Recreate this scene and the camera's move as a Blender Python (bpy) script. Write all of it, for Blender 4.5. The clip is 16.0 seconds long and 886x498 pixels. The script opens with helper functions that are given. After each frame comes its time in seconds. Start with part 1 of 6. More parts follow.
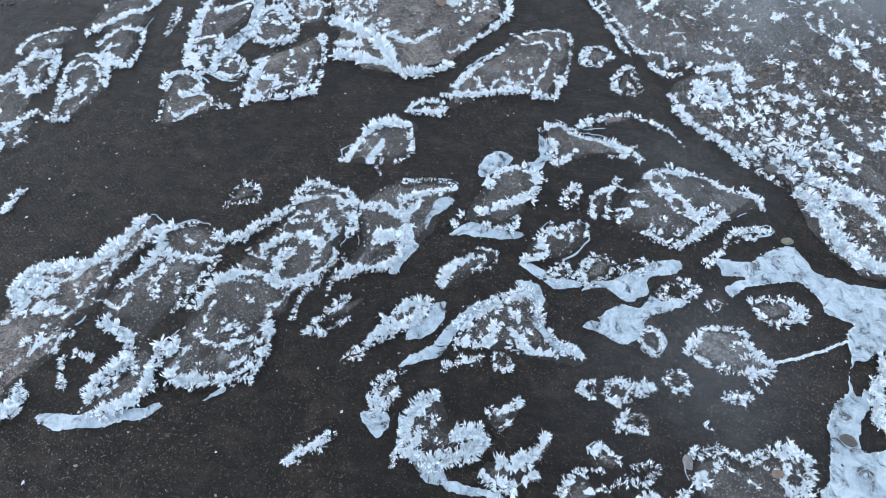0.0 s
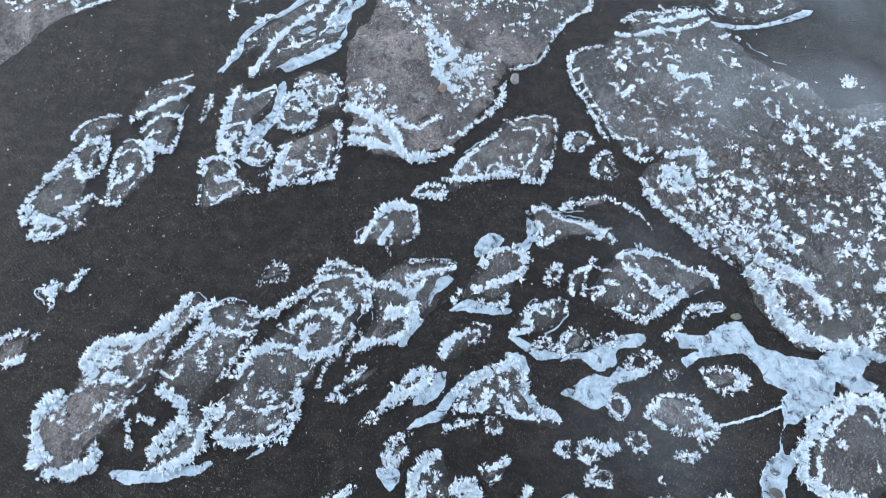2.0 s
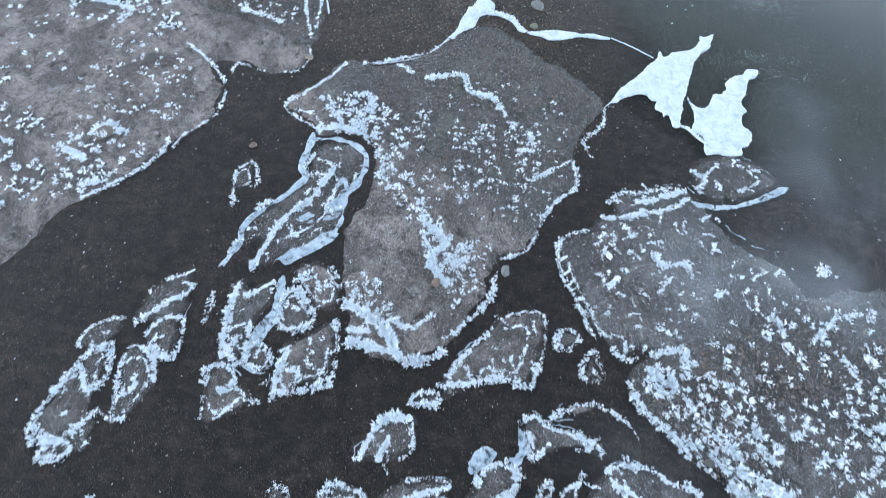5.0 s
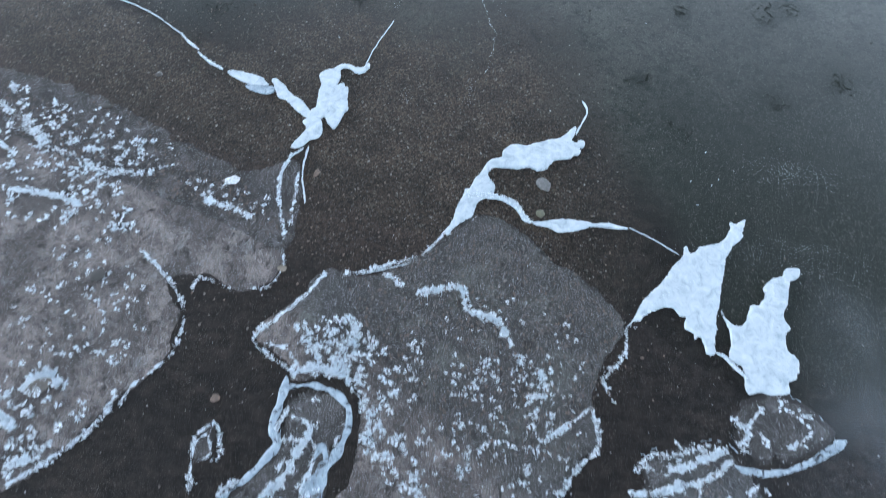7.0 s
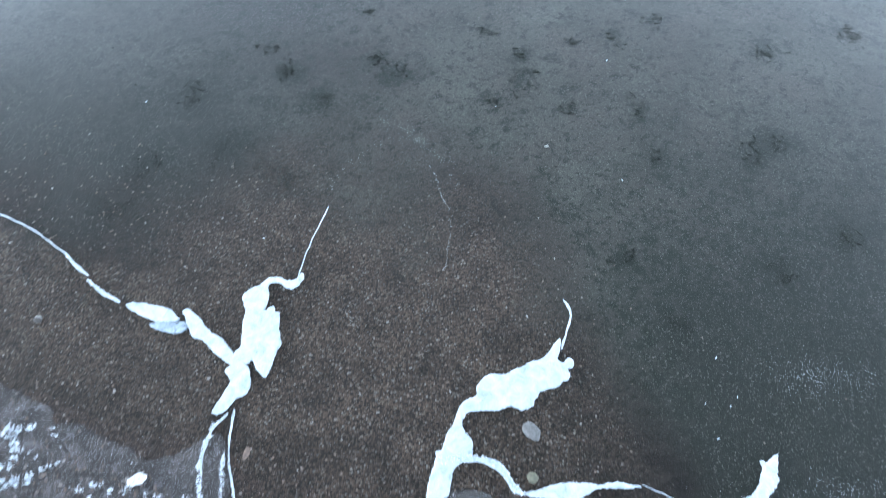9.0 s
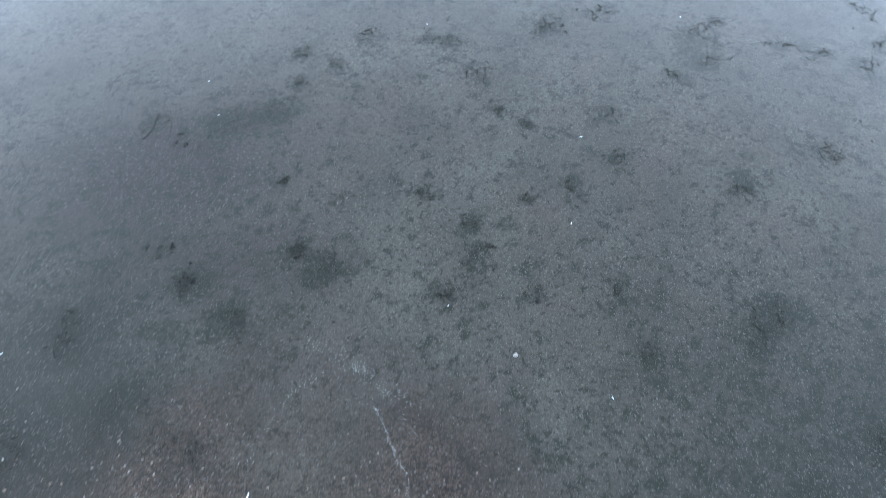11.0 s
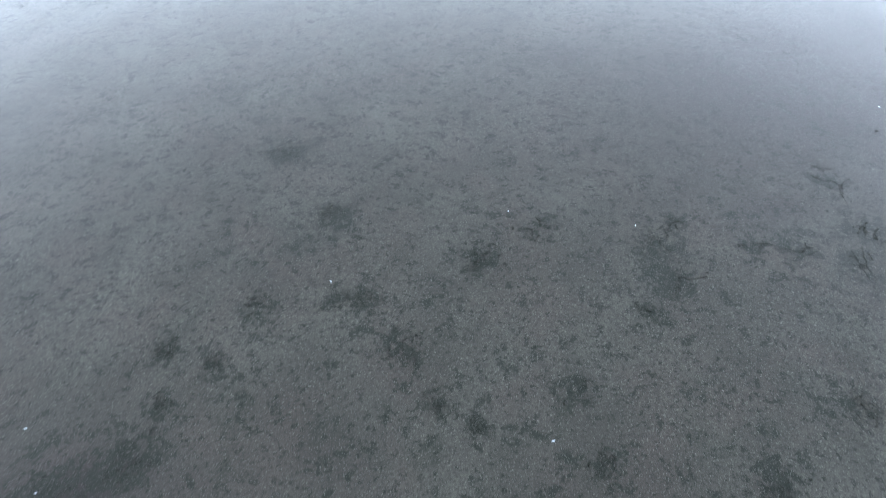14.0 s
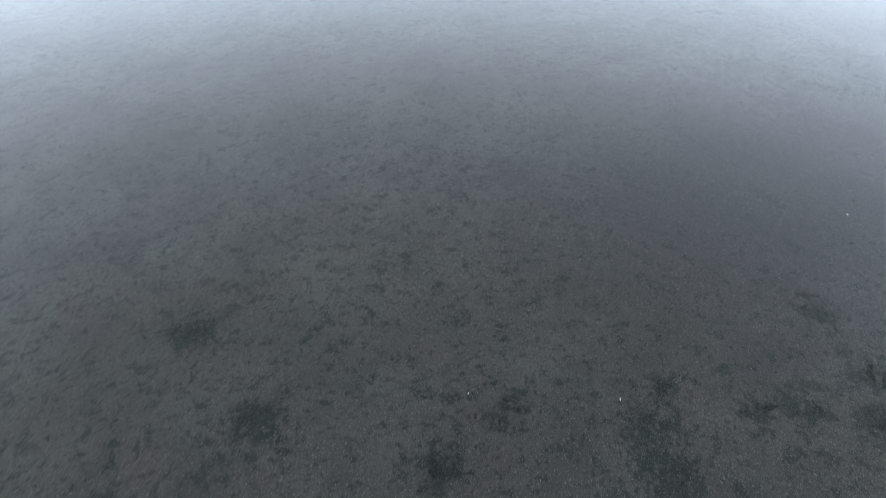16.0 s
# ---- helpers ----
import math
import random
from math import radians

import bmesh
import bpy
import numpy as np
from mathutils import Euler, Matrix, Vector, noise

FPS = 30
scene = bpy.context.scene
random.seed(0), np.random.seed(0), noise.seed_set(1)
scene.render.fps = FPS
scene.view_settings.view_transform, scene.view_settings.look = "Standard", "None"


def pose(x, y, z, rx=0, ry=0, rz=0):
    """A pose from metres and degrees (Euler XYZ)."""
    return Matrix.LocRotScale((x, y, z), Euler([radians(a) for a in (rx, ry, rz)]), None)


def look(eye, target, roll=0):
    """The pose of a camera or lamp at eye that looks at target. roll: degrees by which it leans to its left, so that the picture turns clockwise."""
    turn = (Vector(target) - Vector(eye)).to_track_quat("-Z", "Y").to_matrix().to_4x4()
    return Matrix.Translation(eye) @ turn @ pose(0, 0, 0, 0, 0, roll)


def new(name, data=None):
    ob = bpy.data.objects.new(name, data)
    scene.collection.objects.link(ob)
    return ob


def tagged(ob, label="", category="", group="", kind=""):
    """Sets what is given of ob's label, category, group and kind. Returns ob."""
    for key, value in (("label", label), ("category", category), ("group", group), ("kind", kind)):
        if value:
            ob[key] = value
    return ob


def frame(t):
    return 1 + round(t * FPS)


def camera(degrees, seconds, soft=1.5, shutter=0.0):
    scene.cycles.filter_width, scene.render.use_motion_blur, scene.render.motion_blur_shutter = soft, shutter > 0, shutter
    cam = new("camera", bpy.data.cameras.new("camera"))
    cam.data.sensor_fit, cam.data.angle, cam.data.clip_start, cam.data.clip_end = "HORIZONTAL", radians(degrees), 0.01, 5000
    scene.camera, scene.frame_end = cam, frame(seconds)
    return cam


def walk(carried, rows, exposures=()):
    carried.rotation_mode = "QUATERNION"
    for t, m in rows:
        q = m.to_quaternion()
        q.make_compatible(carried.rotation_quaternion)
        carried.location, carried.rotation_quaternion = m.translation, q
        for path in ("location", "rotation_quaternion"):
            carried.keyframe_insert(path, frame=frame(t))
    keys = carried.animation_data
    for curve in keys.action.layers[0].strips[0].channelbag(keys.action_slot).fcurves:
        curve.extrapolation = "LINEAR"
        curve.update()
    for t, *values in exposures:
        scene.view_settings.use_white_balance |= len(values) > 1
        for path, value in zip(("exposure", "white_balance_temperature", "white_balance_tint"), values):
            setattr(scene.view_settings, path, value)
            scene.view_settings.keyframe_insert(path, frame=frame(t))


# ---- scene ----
cam = camera(76.7, 16.0, soft=0.65, shutter=0.5)
PATH = [
    (0, (-0.08, -1.474, 2.722), (-0.21, -0.535, 0.962), 1.7),
    (0.5, (-0.081, -1.465, 2.805), (-0.212, -0.531, 1.042), 1.7),
    (1, (-0.087, -1.437, 2.984), (-0.217, -0.516, 1.214), 1.6),
    (1.5, (-0.103, -1.376, 3.24), (-0.232, -0.46, 1.467), 1.6),
    (2, (-0.133, -1.251, 3.47), (-0.258, -0.344, 1.691), 1.8),
    (2.5, (-0.171, -1.072, 3.682), (-0.293, -0.178, 1.898), 1.8),
    (3, (-0.204, -0.867, 3.891), (-0.325, 0.017, 2.101), 1.7),
    (5.3, (-0.398, 0.144, 4.321), (-0.504, 1.122, 2.58), 2.5),
    (5.5, (-0.452, 0.334, 4.345), (-0.55, 1.315, 2.605), 2.8),
    (6, (-0.528, 0.923, 4.461), (-0.627, 1.895, 2.716), 2.7),
    (6.5, (-0.573, 1.546, 4.559), (-0.685, 2.519, 2.815), 1.8),
    (7, (-0.657, 2.17, 4.634), (-0.76, 3.152, 2.895), 1.7),
    (7.5, (-0.722, 2.797, 4.69), (-0.808, 3.789, 2.955), 1.5),
    (8, (-0.769, 3.383, 4.711), (-0.83, 4.395, 2.987), 1.4),
    (8.5, (-0.787, 3.984, 4.734), (-0.815, 5.006, 3.015), 1.3),
    (9, (-0.795, 4.572, 4.747), (-0.784, 5.604, 3.034), 1.4),
    (9.5, (-0.76, 5.174, 4.757), (-0.716, 6.213, 3.048), 1.1),
    (10, (-0.72, 5.75, 4.768), (-0.637, 6.811, 3.074), 1.0),
    (10.2, (-0.713, 6.003, 4.791), (-0.61, 7.064, 3.099), 1.3),
    (12.3, (-0.245, 8.262, 4.809), (-0.02, 9.433, 3.204), -0.0),
    (12.5, (-0.21, 8.455, 4.786), (0.036, 9.641, 3.195), 0.0),
    (13, (-0.087, 8.932, 4.801), (0.201, 10.144, 3.236), 0.0),
    (13.5, (0.035, 9.373, 4.791), (0.369, 10.614, 3.258), -0.0),
    (14, (0.184, 9.811, 4.782), (0.562, 11.079, 3.282), -0.1),
    (14.5, (0.33, 10.227, 4.826), (0.753, 11.507, 3.349), -0.1),
    (15, (0.479, 10.644, 4.831), (0.956, 11.949, 3.392), 0.1),
    (15.5, (0.635, 11.072, 4.838), (1.171, 12.395, 3.436), 0.3),
    (16, (0.818, 11.491, 4.855), (1.415, 12.827, 3.491), 0.4),
]
EXPOSURES = [(0, 1.38, 5850, 8), (3, 1.52, 5700, 7), (5.5, 1.44, 5600, 7), (7, 1.2, 5550, 7), (8.5, 1.62, 5500, 7), (10, 2.22, 5400, 9), (12.5, 2.18, 5800, 12), (14.5, 1.76, 5900, 12), (16, 1.16, 6000, 12)]
walk(cam, [(t, look(eye, target, roll)) for t, eye, target, roll in PATH], EXPOSURES)
SUN_UP, SUN_TURN, SKY, SUN = 16.0, -80.0, 0.063, 0.55
CLOUD = (3.1, 3.32, 3.62)

# ---- world and light ----
world = bpy.data.worlds.new("world")
scene.world = world
world.use_nodes = True
wn, wl = world.node_tree.nodes, world.node_tree.links
sky = wn.new("ShaderNodeTexSky")
sky.sky_type = "NISHITA"
sky.sun_disc = False
sky.sun_elevation = radians(SUN_UP)
sky.sun_rotation = radians(SUN_TURN)
sky.dust_density = 2.0
veil = wn.new("ShaderNodeMix")
veil.data_type = "RGBA"
veil.inputs[0].default_value = 0.88
# an even cloud cover that grows brighter towards the misty horizon
up = wn.new("ShaderNodeSeparateXYZ")
wl.new(wn.new("ShaderNodeTexCoord").outputs["Generated"], up.inputs[0])
low = wn.new("ShaderNodeMapRange")
for k, value in enumerate((0.2, 0.9, 1.0, 0.0), 1):
    low.inputs[k].default_value = value
wl.new(up.outputs["Z"], low.inputs[0])
bend = wn.new("ShaderNodeMath")
bend.operation = "POWER"
bend.inputs[1].default_value = 2.2
wl.new(low.outputs[0], bend.inputs[0])
glow = wn.new("ShaderNodeMath")
glow.operation = "MULTIPLY_ADD"
glow.inputs[1].default_value = 10.0
glow.inputs[2].default_value = 0.8
wl.new(bend.outputs[0], glow.inputs[0])
cover = wn.new("ShaderNodeVectorMath")
cover.operation = "SCALE"
cover.inputs[0].default_value = CLOUD
wl.new(glow.outputs[0], cover.inputs["Scale"])
wl.new(cover.outputs[0], veil.inputs[7])
wl.new(sky.outputs["Color"], veil.inputs[6])
wl.new(veil.outputs[2], wn["Background"].inputs["Color"])
wn["Background"].inputs["Strength"].default_value = SKY

sun = new("sun", bpy.data.lights.new("sun", "SUN"))
sun.data.energy, sun.data.angle, sun.data.color = SUN, radians(18), (1.0, 0.95, 0.9)
sun.matrix_world = look((10 * math.sin(radians(SUN_TURN)), 10 * math.cos(radians(SUN_TURN)), 10 * math.tan(radians(SUN_UP))), (0, 0, 0))


# ---- materials ----
def material(name):
    m = bpy.data.materials.new(name)
    m.use_nodes = True
    return m, m.node_tree.nodes, m.node_tree.links, m.node_tree.nodes["Principled BSDF"]


def coords(n, l, scale=(1, 1, 1)):
    geo = n.new("ShaderNodeNewGeometry")
    mp = n.new("ShaderNodeMapping")
    mp.inputs["Scale"].default_value = scale
    l.new(geo.outputs["Position"], mp.inputs["Vector"])
    return mp.outputs["Vector"]


def noise_tex(n, l, vec, scale, detail=4, rough=0.55, warp=0.0):
    t = n.new("ShaderNodeTexNoise")
    t.inputs["Scale"].default_value = scale
    t.inputs["Detail"].default_value = detail
    t.inputs["Roughness"].default_value = rough
    t.inputs["Distortion"].default_value = warp
    l.new(vec, t.inputs["Vector"])
    return t.outputs["Fac"]


def ramp(n, l, fac, stops):
    r = n.new("ShaderNodeValToRGB")
    e = r.color_ramp.elements
    while len(e) < len(stops):
        e.new(0.5)
    for el, (p, c) in zip(e, stops):
        el.position = p
        el.color = (c, c, c, 1) if isinstance(c, (int, float)) else (*c, 1)
    l.new(fac, r.inputs["Fac"])
    return r.outputs["Color"]


def mix(n, l, fac, a, b, mode="MIX"):
    x = n.new("ShaderNodeMix")
    x.data_type, x.blend_type = "RGBA", mode
    for k, v in ((0, fac), (6, a), (7, b)):
        if isinstance(v, (int, float)):
            x.inputs[k].default_value = v
        elif isinstance(v, tuple):
            x.inputs[k].default_value = (*v, 1)
        else:
            l.new(v, x.inputs[k])
    return x.outputs[2]


def bump(n, l, b, height, strength, dist):
    bp = n.new("ShaderNodeBump")
    bp.inputs["Strength"].default_value = strength
    bp.inputs["Distance"].default_value = dist
    l.new(height, bp.inputs["Height"])
    l.new(bp.outputs["Normal"], b.inputs["Normal"])


def make_ground():
    """Stream and lake bed: black sand with pale grains, brown gravel near the shore, olive silt with dark weed further out."""
    m, n, l, b = material("dark_sand_bed")
    v = coords(n, l)
    big = noise_tex(n, l, v, 0.7, 5)
    mid = noise_tex(n, l, v, 9, 7, 0.68, 0.3)
    fine = noise_tex(n, l, v, 70, 5, 0.75)
    grain = noise_tex(n, l, v, 130, 2, 0.6)
    sand = ramp(n, l, mid, [(0.35, (0.0048, 0.0036, 0.0028)), (0.5, (0.0135, 0.0099, 0.0076)), (0.66, (0.034, 0.0255, 0.0198))])
    sand = mix(n, l, ramp(n, l, grain, [(0.6, 0.0), (0.68, 1.0)]), sand, (0.15, 0.135, 0.12))
    sand = mix(n, l, ramp(n, l, fine, [(0.36, 0.8), (0.54, 0.0)]), sand, (0.006, 0.0052, 0.0047))
    sand = mix(n, l, ramp(n, l, noise_tex(n, l, v, 11, 4, 0.6, 0.3), [(0.58, 0.0), (0.7, 0.8)]), sand, (0.008, 0.007, 0.0065))
    sand = mix(n, l, ramp(n, l, noise_tex(n, l, v, 1.8, 5, 0.6, 0.6), [(0.42, 0.55), (0.6, 0.0)]), sand, (0.007, 0.006, 0.0055))
    # dark chips of debris, drawn out along the current, and paler drifts of sand between them
    flow = n.new("ShaderNodeMapping")
    flow.inputs["Rotation"].default_value = (0, 0, radians(-35))
    flow.inputs["Scale"].default_value = (1.0, 2.6, 1.0)
    l.new(v, flow.inputs["Vector"])
    chips = noise_tex(n, l, flow.outputs["Vector"], 16, 5, 0.65, 0.5)
    sand = mix(n, l, ramp(n, l, chips, [(0.6, 0.0), (0.66, 0.9)]), sand, (0.005, 0.0045, 0.0042))
    drift = noise_tex(n, l, flow.outputs["Vector"], 4.5, 7, 0.7, 0.4)
    sand = mix(n, l, ramp(n, l, drift, [(0.5, 0.0), (0.68, 0.5)]), sand, (0.04, 0.031, 0.025))
    ripple = n.new("ShaderNodeTexWave")
    ripple.inputs["Scale"].default_value = 9.0
    ripple.inputs["Distortion"].default_value = 9.0
    ripple.inputs["Detail"].default_value = 4.0
    l.new(flow.outputs["Vector"], ripple.inputs["Vector"])
    relief = mix(n, l, 0.1, fine, ripple.outputs["Color"])
    # silt further out, with weed in clumps and dark purple-brown patches here and there
    wa = n.new("ShaderNodeAttribute")
    wa.attribute_name = "weeds"
    ca = n.new("ShaderNodeAttribute")
    ca.attribute_name = "clump"
    ra = n.new("ShaderNodeAttribute")
    ra.attribute_name = "brown_patch"
    dense = []
    for size, share, lump in ((2.4, 0.1, 0.06), (6.0, 0.06, 0.1), (14.0, 0.08, 0.12)):
        ma = n.new("ShaderNodeMath")
        ma.operation = "MULTIPLY_ADD"
        ma.inputs[1].default_value = share
        l.new(wa.outputs["Fac"], ma.inputs[0])
        l.new(noise_tex(n, l, v, size, 8, 0.74, 0.3), ma.inputs[2])
        mb = n.new("ShaderNodeMath")
        mb.operation = "MULTIPLY_ADD"
        mb.inputs[1].default_value = lump
        l.new(ca.outputs["Fac"], mb.inputs[0])
        l.new(ma.outputs[0], mb.inputs[2])
        dense.append(mb.outputs[0])
    weed, weed2, weed3 = dense
    silt = ramp(n, l, big, [(0.3, (0.044, 0.04, 0.032)), (0.7, (0.086, 0.083, 0.067))])
    silt = mix(n, l, ramp(n, l, noise_tex(n, l, v, 1.1, 4, 0.6, 0.4), [(0.45, 0.0), (0.65, 0.6)]), silt, (0.075, 0.06, 0.05))
    silt = mix(n, l, ramp(n, l, ra.outputs["Fac"], [(0.1, 0.0), (0.8, 0.92)]), silt, (0.024, 0.015, 0.0165))
    silt = mix(n, l, ramp(n, l, noise_tex(n, l, v, 26, 4, 0.7), [(0.3, 0.7), (0.52, 0.0)]), silt, (0.02, 0.02, 0.017))
    silt = mix(n, l, ramp(n, l, fine, [(0.38, 0.8), (0.56, 0.0)]), silt, (0.024, 0.024, 0.02))
    silt = mix(n, l, ramp(n, l, weed, [(0.52, 0.0), (0.66, 0.55)]), silt, (0.02, 0.023, 0.016))
    silt = mix(n, l, ramp(n, l, weed2, [(0.54, 0.0), (0.6, 0.8)]), silt, (0.014, 0.017, 0.012))
    silt = mix(n, l, ramp(n, l, weed3, [(0.56, 0.0), (0.61, 0.85)]), silt, (0.012, 0.015, 0.01))
    mud = n.new("ShaderNodeMath")
    mud.operation = "MULTIPLY"
    mud.inputs[1].default_value = 0.82
    l.new(wa.outputs["Fac"], mud.inputs[0])
    silt = mix(n, l, mud.outputs[0], silt, (0.02, 0.021, 0.017))
    silt = mix(n, l, ramp(n, l, noise_tex(n, l, v, 60, 2, 0.7), [(0.6, 0.0), (0.68, 0.75)]), silt, (0.15, 0.143, 0.127))
    vo = n.new("ShaderNodeTexVoronoi")
    vo.inputs["Scale"].default_value = 62
    l.new(v, vo.inputs["Vector"])
    sep = n.new("ShaderNodeSeparateColor")
    l.new(vo.outputs["Color"], sep.inputs[0])
    peb = ramp(n, l, sep.outputs[0], [(0.0, (0.022, 0.018, 0.015)), (0.4, (0.07, 0.05, 0.037)), (0.75, (0.112, 0.076, 0.053)), (0.97, (0.14, 0.115, 0.095)), (1.0, (0.26, 0.24, 0.22))])
    peb = mix(n, l, ramp(n, l, vo.outputs["Distance"], [(0.45, 0.0), (0.8, 0.85)]), peb, (0.015, 0.013, 0.012))
    ag = n.new("ShaderNodeAttribute")
    ag.attribute_name = "gravel"
    gm = n.new("ShaderNodeMath")
    gm.operation = "MULTIPLY"
    l.new(ag.outputs["Fac"], gm.inputs[0])
    l.new(ramp(n, l, noise_tex(n, l, v, 3.0, 5, 0.6), [(0.3, 0.35), (0.6, 1.0)]), gm.inputs[1])
    sand = mix(n, l, gm.outputs[0], sand, peb)
    at = n.new("ShaderNodeAttribute")
    at.attribute_name = "lake"
    edge = n.new("ShaderNodeMath")
    edge.operation = "ADD"
    l.new(at.outputs["Fac"], edge.inputs[0])
    edge2 = n.new("ShaderNodeMath")
    edge2.operation = "MULTIPLY_ADD"
    edge2.inputs[1].default_value = 0.9
    edge2.inputs[2].default_value = -0.45
    l.new(big, edge2.inputs[0])
    l.new(edge2.outputs[0], edge.inputs[1])
    col = mix(n, l, ramp(n, l, edge.outputs[0], [(0.3, 0.0), (0.7, 1.0)]), sand, silt)
    l.new(col, b.inputs["Base Color"])
    b.inputs["Roughness"].default_value = 0.62
    b.inputs["Specular IOR Level"].default_value = 0.12
    # the water surface's gloss is put on the bed as a coat; on the flats the film is thin and broken by the grains
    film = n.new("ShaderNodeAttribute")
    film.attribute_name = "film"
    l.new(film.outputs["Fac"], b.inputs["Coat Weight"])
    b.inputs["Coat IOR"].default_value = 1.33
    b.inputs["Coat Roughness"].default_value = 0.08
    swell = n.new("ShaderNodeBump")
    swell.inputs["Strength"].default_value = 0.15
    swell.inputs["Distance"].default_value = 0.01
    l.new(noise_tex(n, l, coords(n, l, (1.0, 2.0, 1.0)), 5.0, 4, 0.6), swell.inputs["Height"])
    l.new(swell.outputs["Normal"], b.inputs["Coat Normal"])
    bump(n, l, b, relief, 0.9, 0.012)
    return m


def make_sand():
    """Islet sand and fine gravel, from near-black wet sand to pale grey-brown, powdered with rime."""
    m, n, l, b = material("frosted_sand")
    v = coords(n, l)
    big = noise_tex(n, l, v, 2.6, 6, 0.62, 0.4)
    mid = noise_tex(n, l, v, 22, 6, 0.7, 0.6)
    fine = noise_tex(n, l, v, 75, 5, 0.75)
    grain = noise_tex(n, l, v, 150, 3, 0.7)
    tone = n.new("ShaderNodeObjectInfo").outputs["Color"]
    wet = mix(n, l, 0.3, (0.018, 0.015, 0.013), tone)
    base = mix(n, l, ramp(n, l, big, [(0.44, 0.0), (0.62, 1.0)]), wet, tone)
    sh = n.new("ShaderNodeAttribute")
    sh.attribute_name = "shelf"
    shn = n.new("ShaderNodeMath")
    shn.operation = "ADD"
    l.new(sh.outputs["Fac"], shn.inputs[0])
    l.new(big, shn.inputs[1])
    base = mix(n, l, ramp(n, l, mid, [(0.38, 0.85), (0.55, 0.0)]), base, (0.032, 0.027, 0.024))
    base = mix(n, l, ramp(n, l, fine, [(0.4, 0.9), (0.56, 0.0)]), base, (0.018, 0.016, 0.014))
    patch = ramp(n, l, noise_tex(n, l, v, 5.5, 5, 0.65, 0.8), [(0.38, 0.12), (0.62, 1.0)])
    patch = mix(n, l, 1.0, patch, ramp(n, l, big, [(0.43, 0.12), (0.56, 1.0)]), "MULTIPLY")
    speck = mix(n, l, 1.0, ramp(n, l, grain, [(0.48, 0.0), (0.6, 0.95)]), patch, "MULTIPLY")
    base = mix(n, l, speck, base, mix(n, l, 0.6, (0.44, 0.415, 0.405), tone))
    dust = noise_tex(n, l, v, 7, 6, 0.75, 0.4)
    base = mix(n, l, ramp(n, l, dust, [(0.57, 0.0), (0.8, 0.5)]), base, (0.5, 0.5, 0.51))
    reef = ramp(n, l, noise_tex(n, l, v, 2.2, 6, 0.7, 0.5), [(0.5, (0.04, 0.038, 0.036)), (0.64, (0.12, 0.125, 0.105))])
    reef = mix(n, l, ramp(n, l, fine, [(0.42, 0.85), (0.56, 0.0)]), reef, (0.014, 0.013, 0.012))
    reef = mix(n, l, ramp(n, l, grain, [(0.56, 0.0), (0.64, 0.8)]), reef, (0.2, 0.19, 0.18))
    base = mix(n, l, ramp(n, l, shn.outputs[0], [(0.8, 0.0), (1.15, 0.9)]), base, reef)
    glint = noise_tex(n, l, v, 210, 2, 0.6)
    base = mix(n, l, ramp(n, l, glint, [(0.63, 0.0), (0.68, 0.9)]), base, (0.7, 0.72, 0.75))
    at = n.new("ShaderNodeAttribute")
    at.attribute_name = "rime"
    brk = n.new("ShaderNodeMath")
    brk.operation = "MULTIPLY_ADD"
    brk.inputs[1].default_value = 1.0
    l.new(noise_tex(n, l, v, 80, 5, 0.8, 0.3), brk.inputs[0])
    l.new(at.outputs["Fac"], brk.inputs[2])
    ad = n.new("ShaderNodeAttribute")
    ad.attribute_name = "damp"
    wetn = n.new("ShaderNodeMath")
    wetn.operation = "MULTIPLY_ADD"
    wetn.inputs[1].default_value = 1.5
    l.new(noise_tex(n, l, v, 8, 6, 0.68, 0.6), wetn.inputs[0])
    l.new(ad.outputs["Fac"], wetn.inputs[2])
    base = mix(n, l, ramp(n, l, wetn.outputs[0], [(0.85, 0.0), (1.25, 0.95)]), base, (0.018, 0.0148, 0.0125))
    base = mix(n, l, ramp(n, l, brk.outputs[0], [(0.92, 0.0), (1.25, 0.95)]), base, (0.76, 0.82, 0.86))
    l.new(base, b.inputs["Base Color"])
    b.inputs["Roughness"].default_value = 0.9
    bump(n, l, b, fine, 1.0, 0.012)
    return m


def make_frost():
    """Thin ice needles: white, letting light through."""
    m, n, l, b = material("hoarfrost")
    v = coords(n, l)
    tone = noise_tex(n, l, v, 9, 3)
    col = ramp(n, l, tone, [(0.3, (0.8, 0.86, 0.9)), (0.7, (0.92, 0.94, 0.955))])
    each = n.new("ShaderNodeNewGeometry").outputs["Random Per Island"]
    col = mix(n, l, 1.0, col, ramp(n, l, each, [(0.0, (0.6, 0.63, 0.66)), (0.3, (0.9, 0.92, 0.93)), (0.6, 1.0)]), "MULTIPLY")
    l.new(col, b.inputs["Base Color"])
    b.inputs["Roughness"].default_value = 0.5
    tl = n.new("ShaderNodeBsdfTranslucent")
    l.new(col, tl.inputs["Color"])
    mx = n.new("ShaderNodeMixShader")
    mx.inputs[0].default_value = 0.3
    l.new(b.outputs[0], mx.inputs[1])
    l.new(tl.outputs[0], mx.inputs[2])
    l.new(mx.outputs[0], n["Material Output"].inputs["Surface"])
    return m


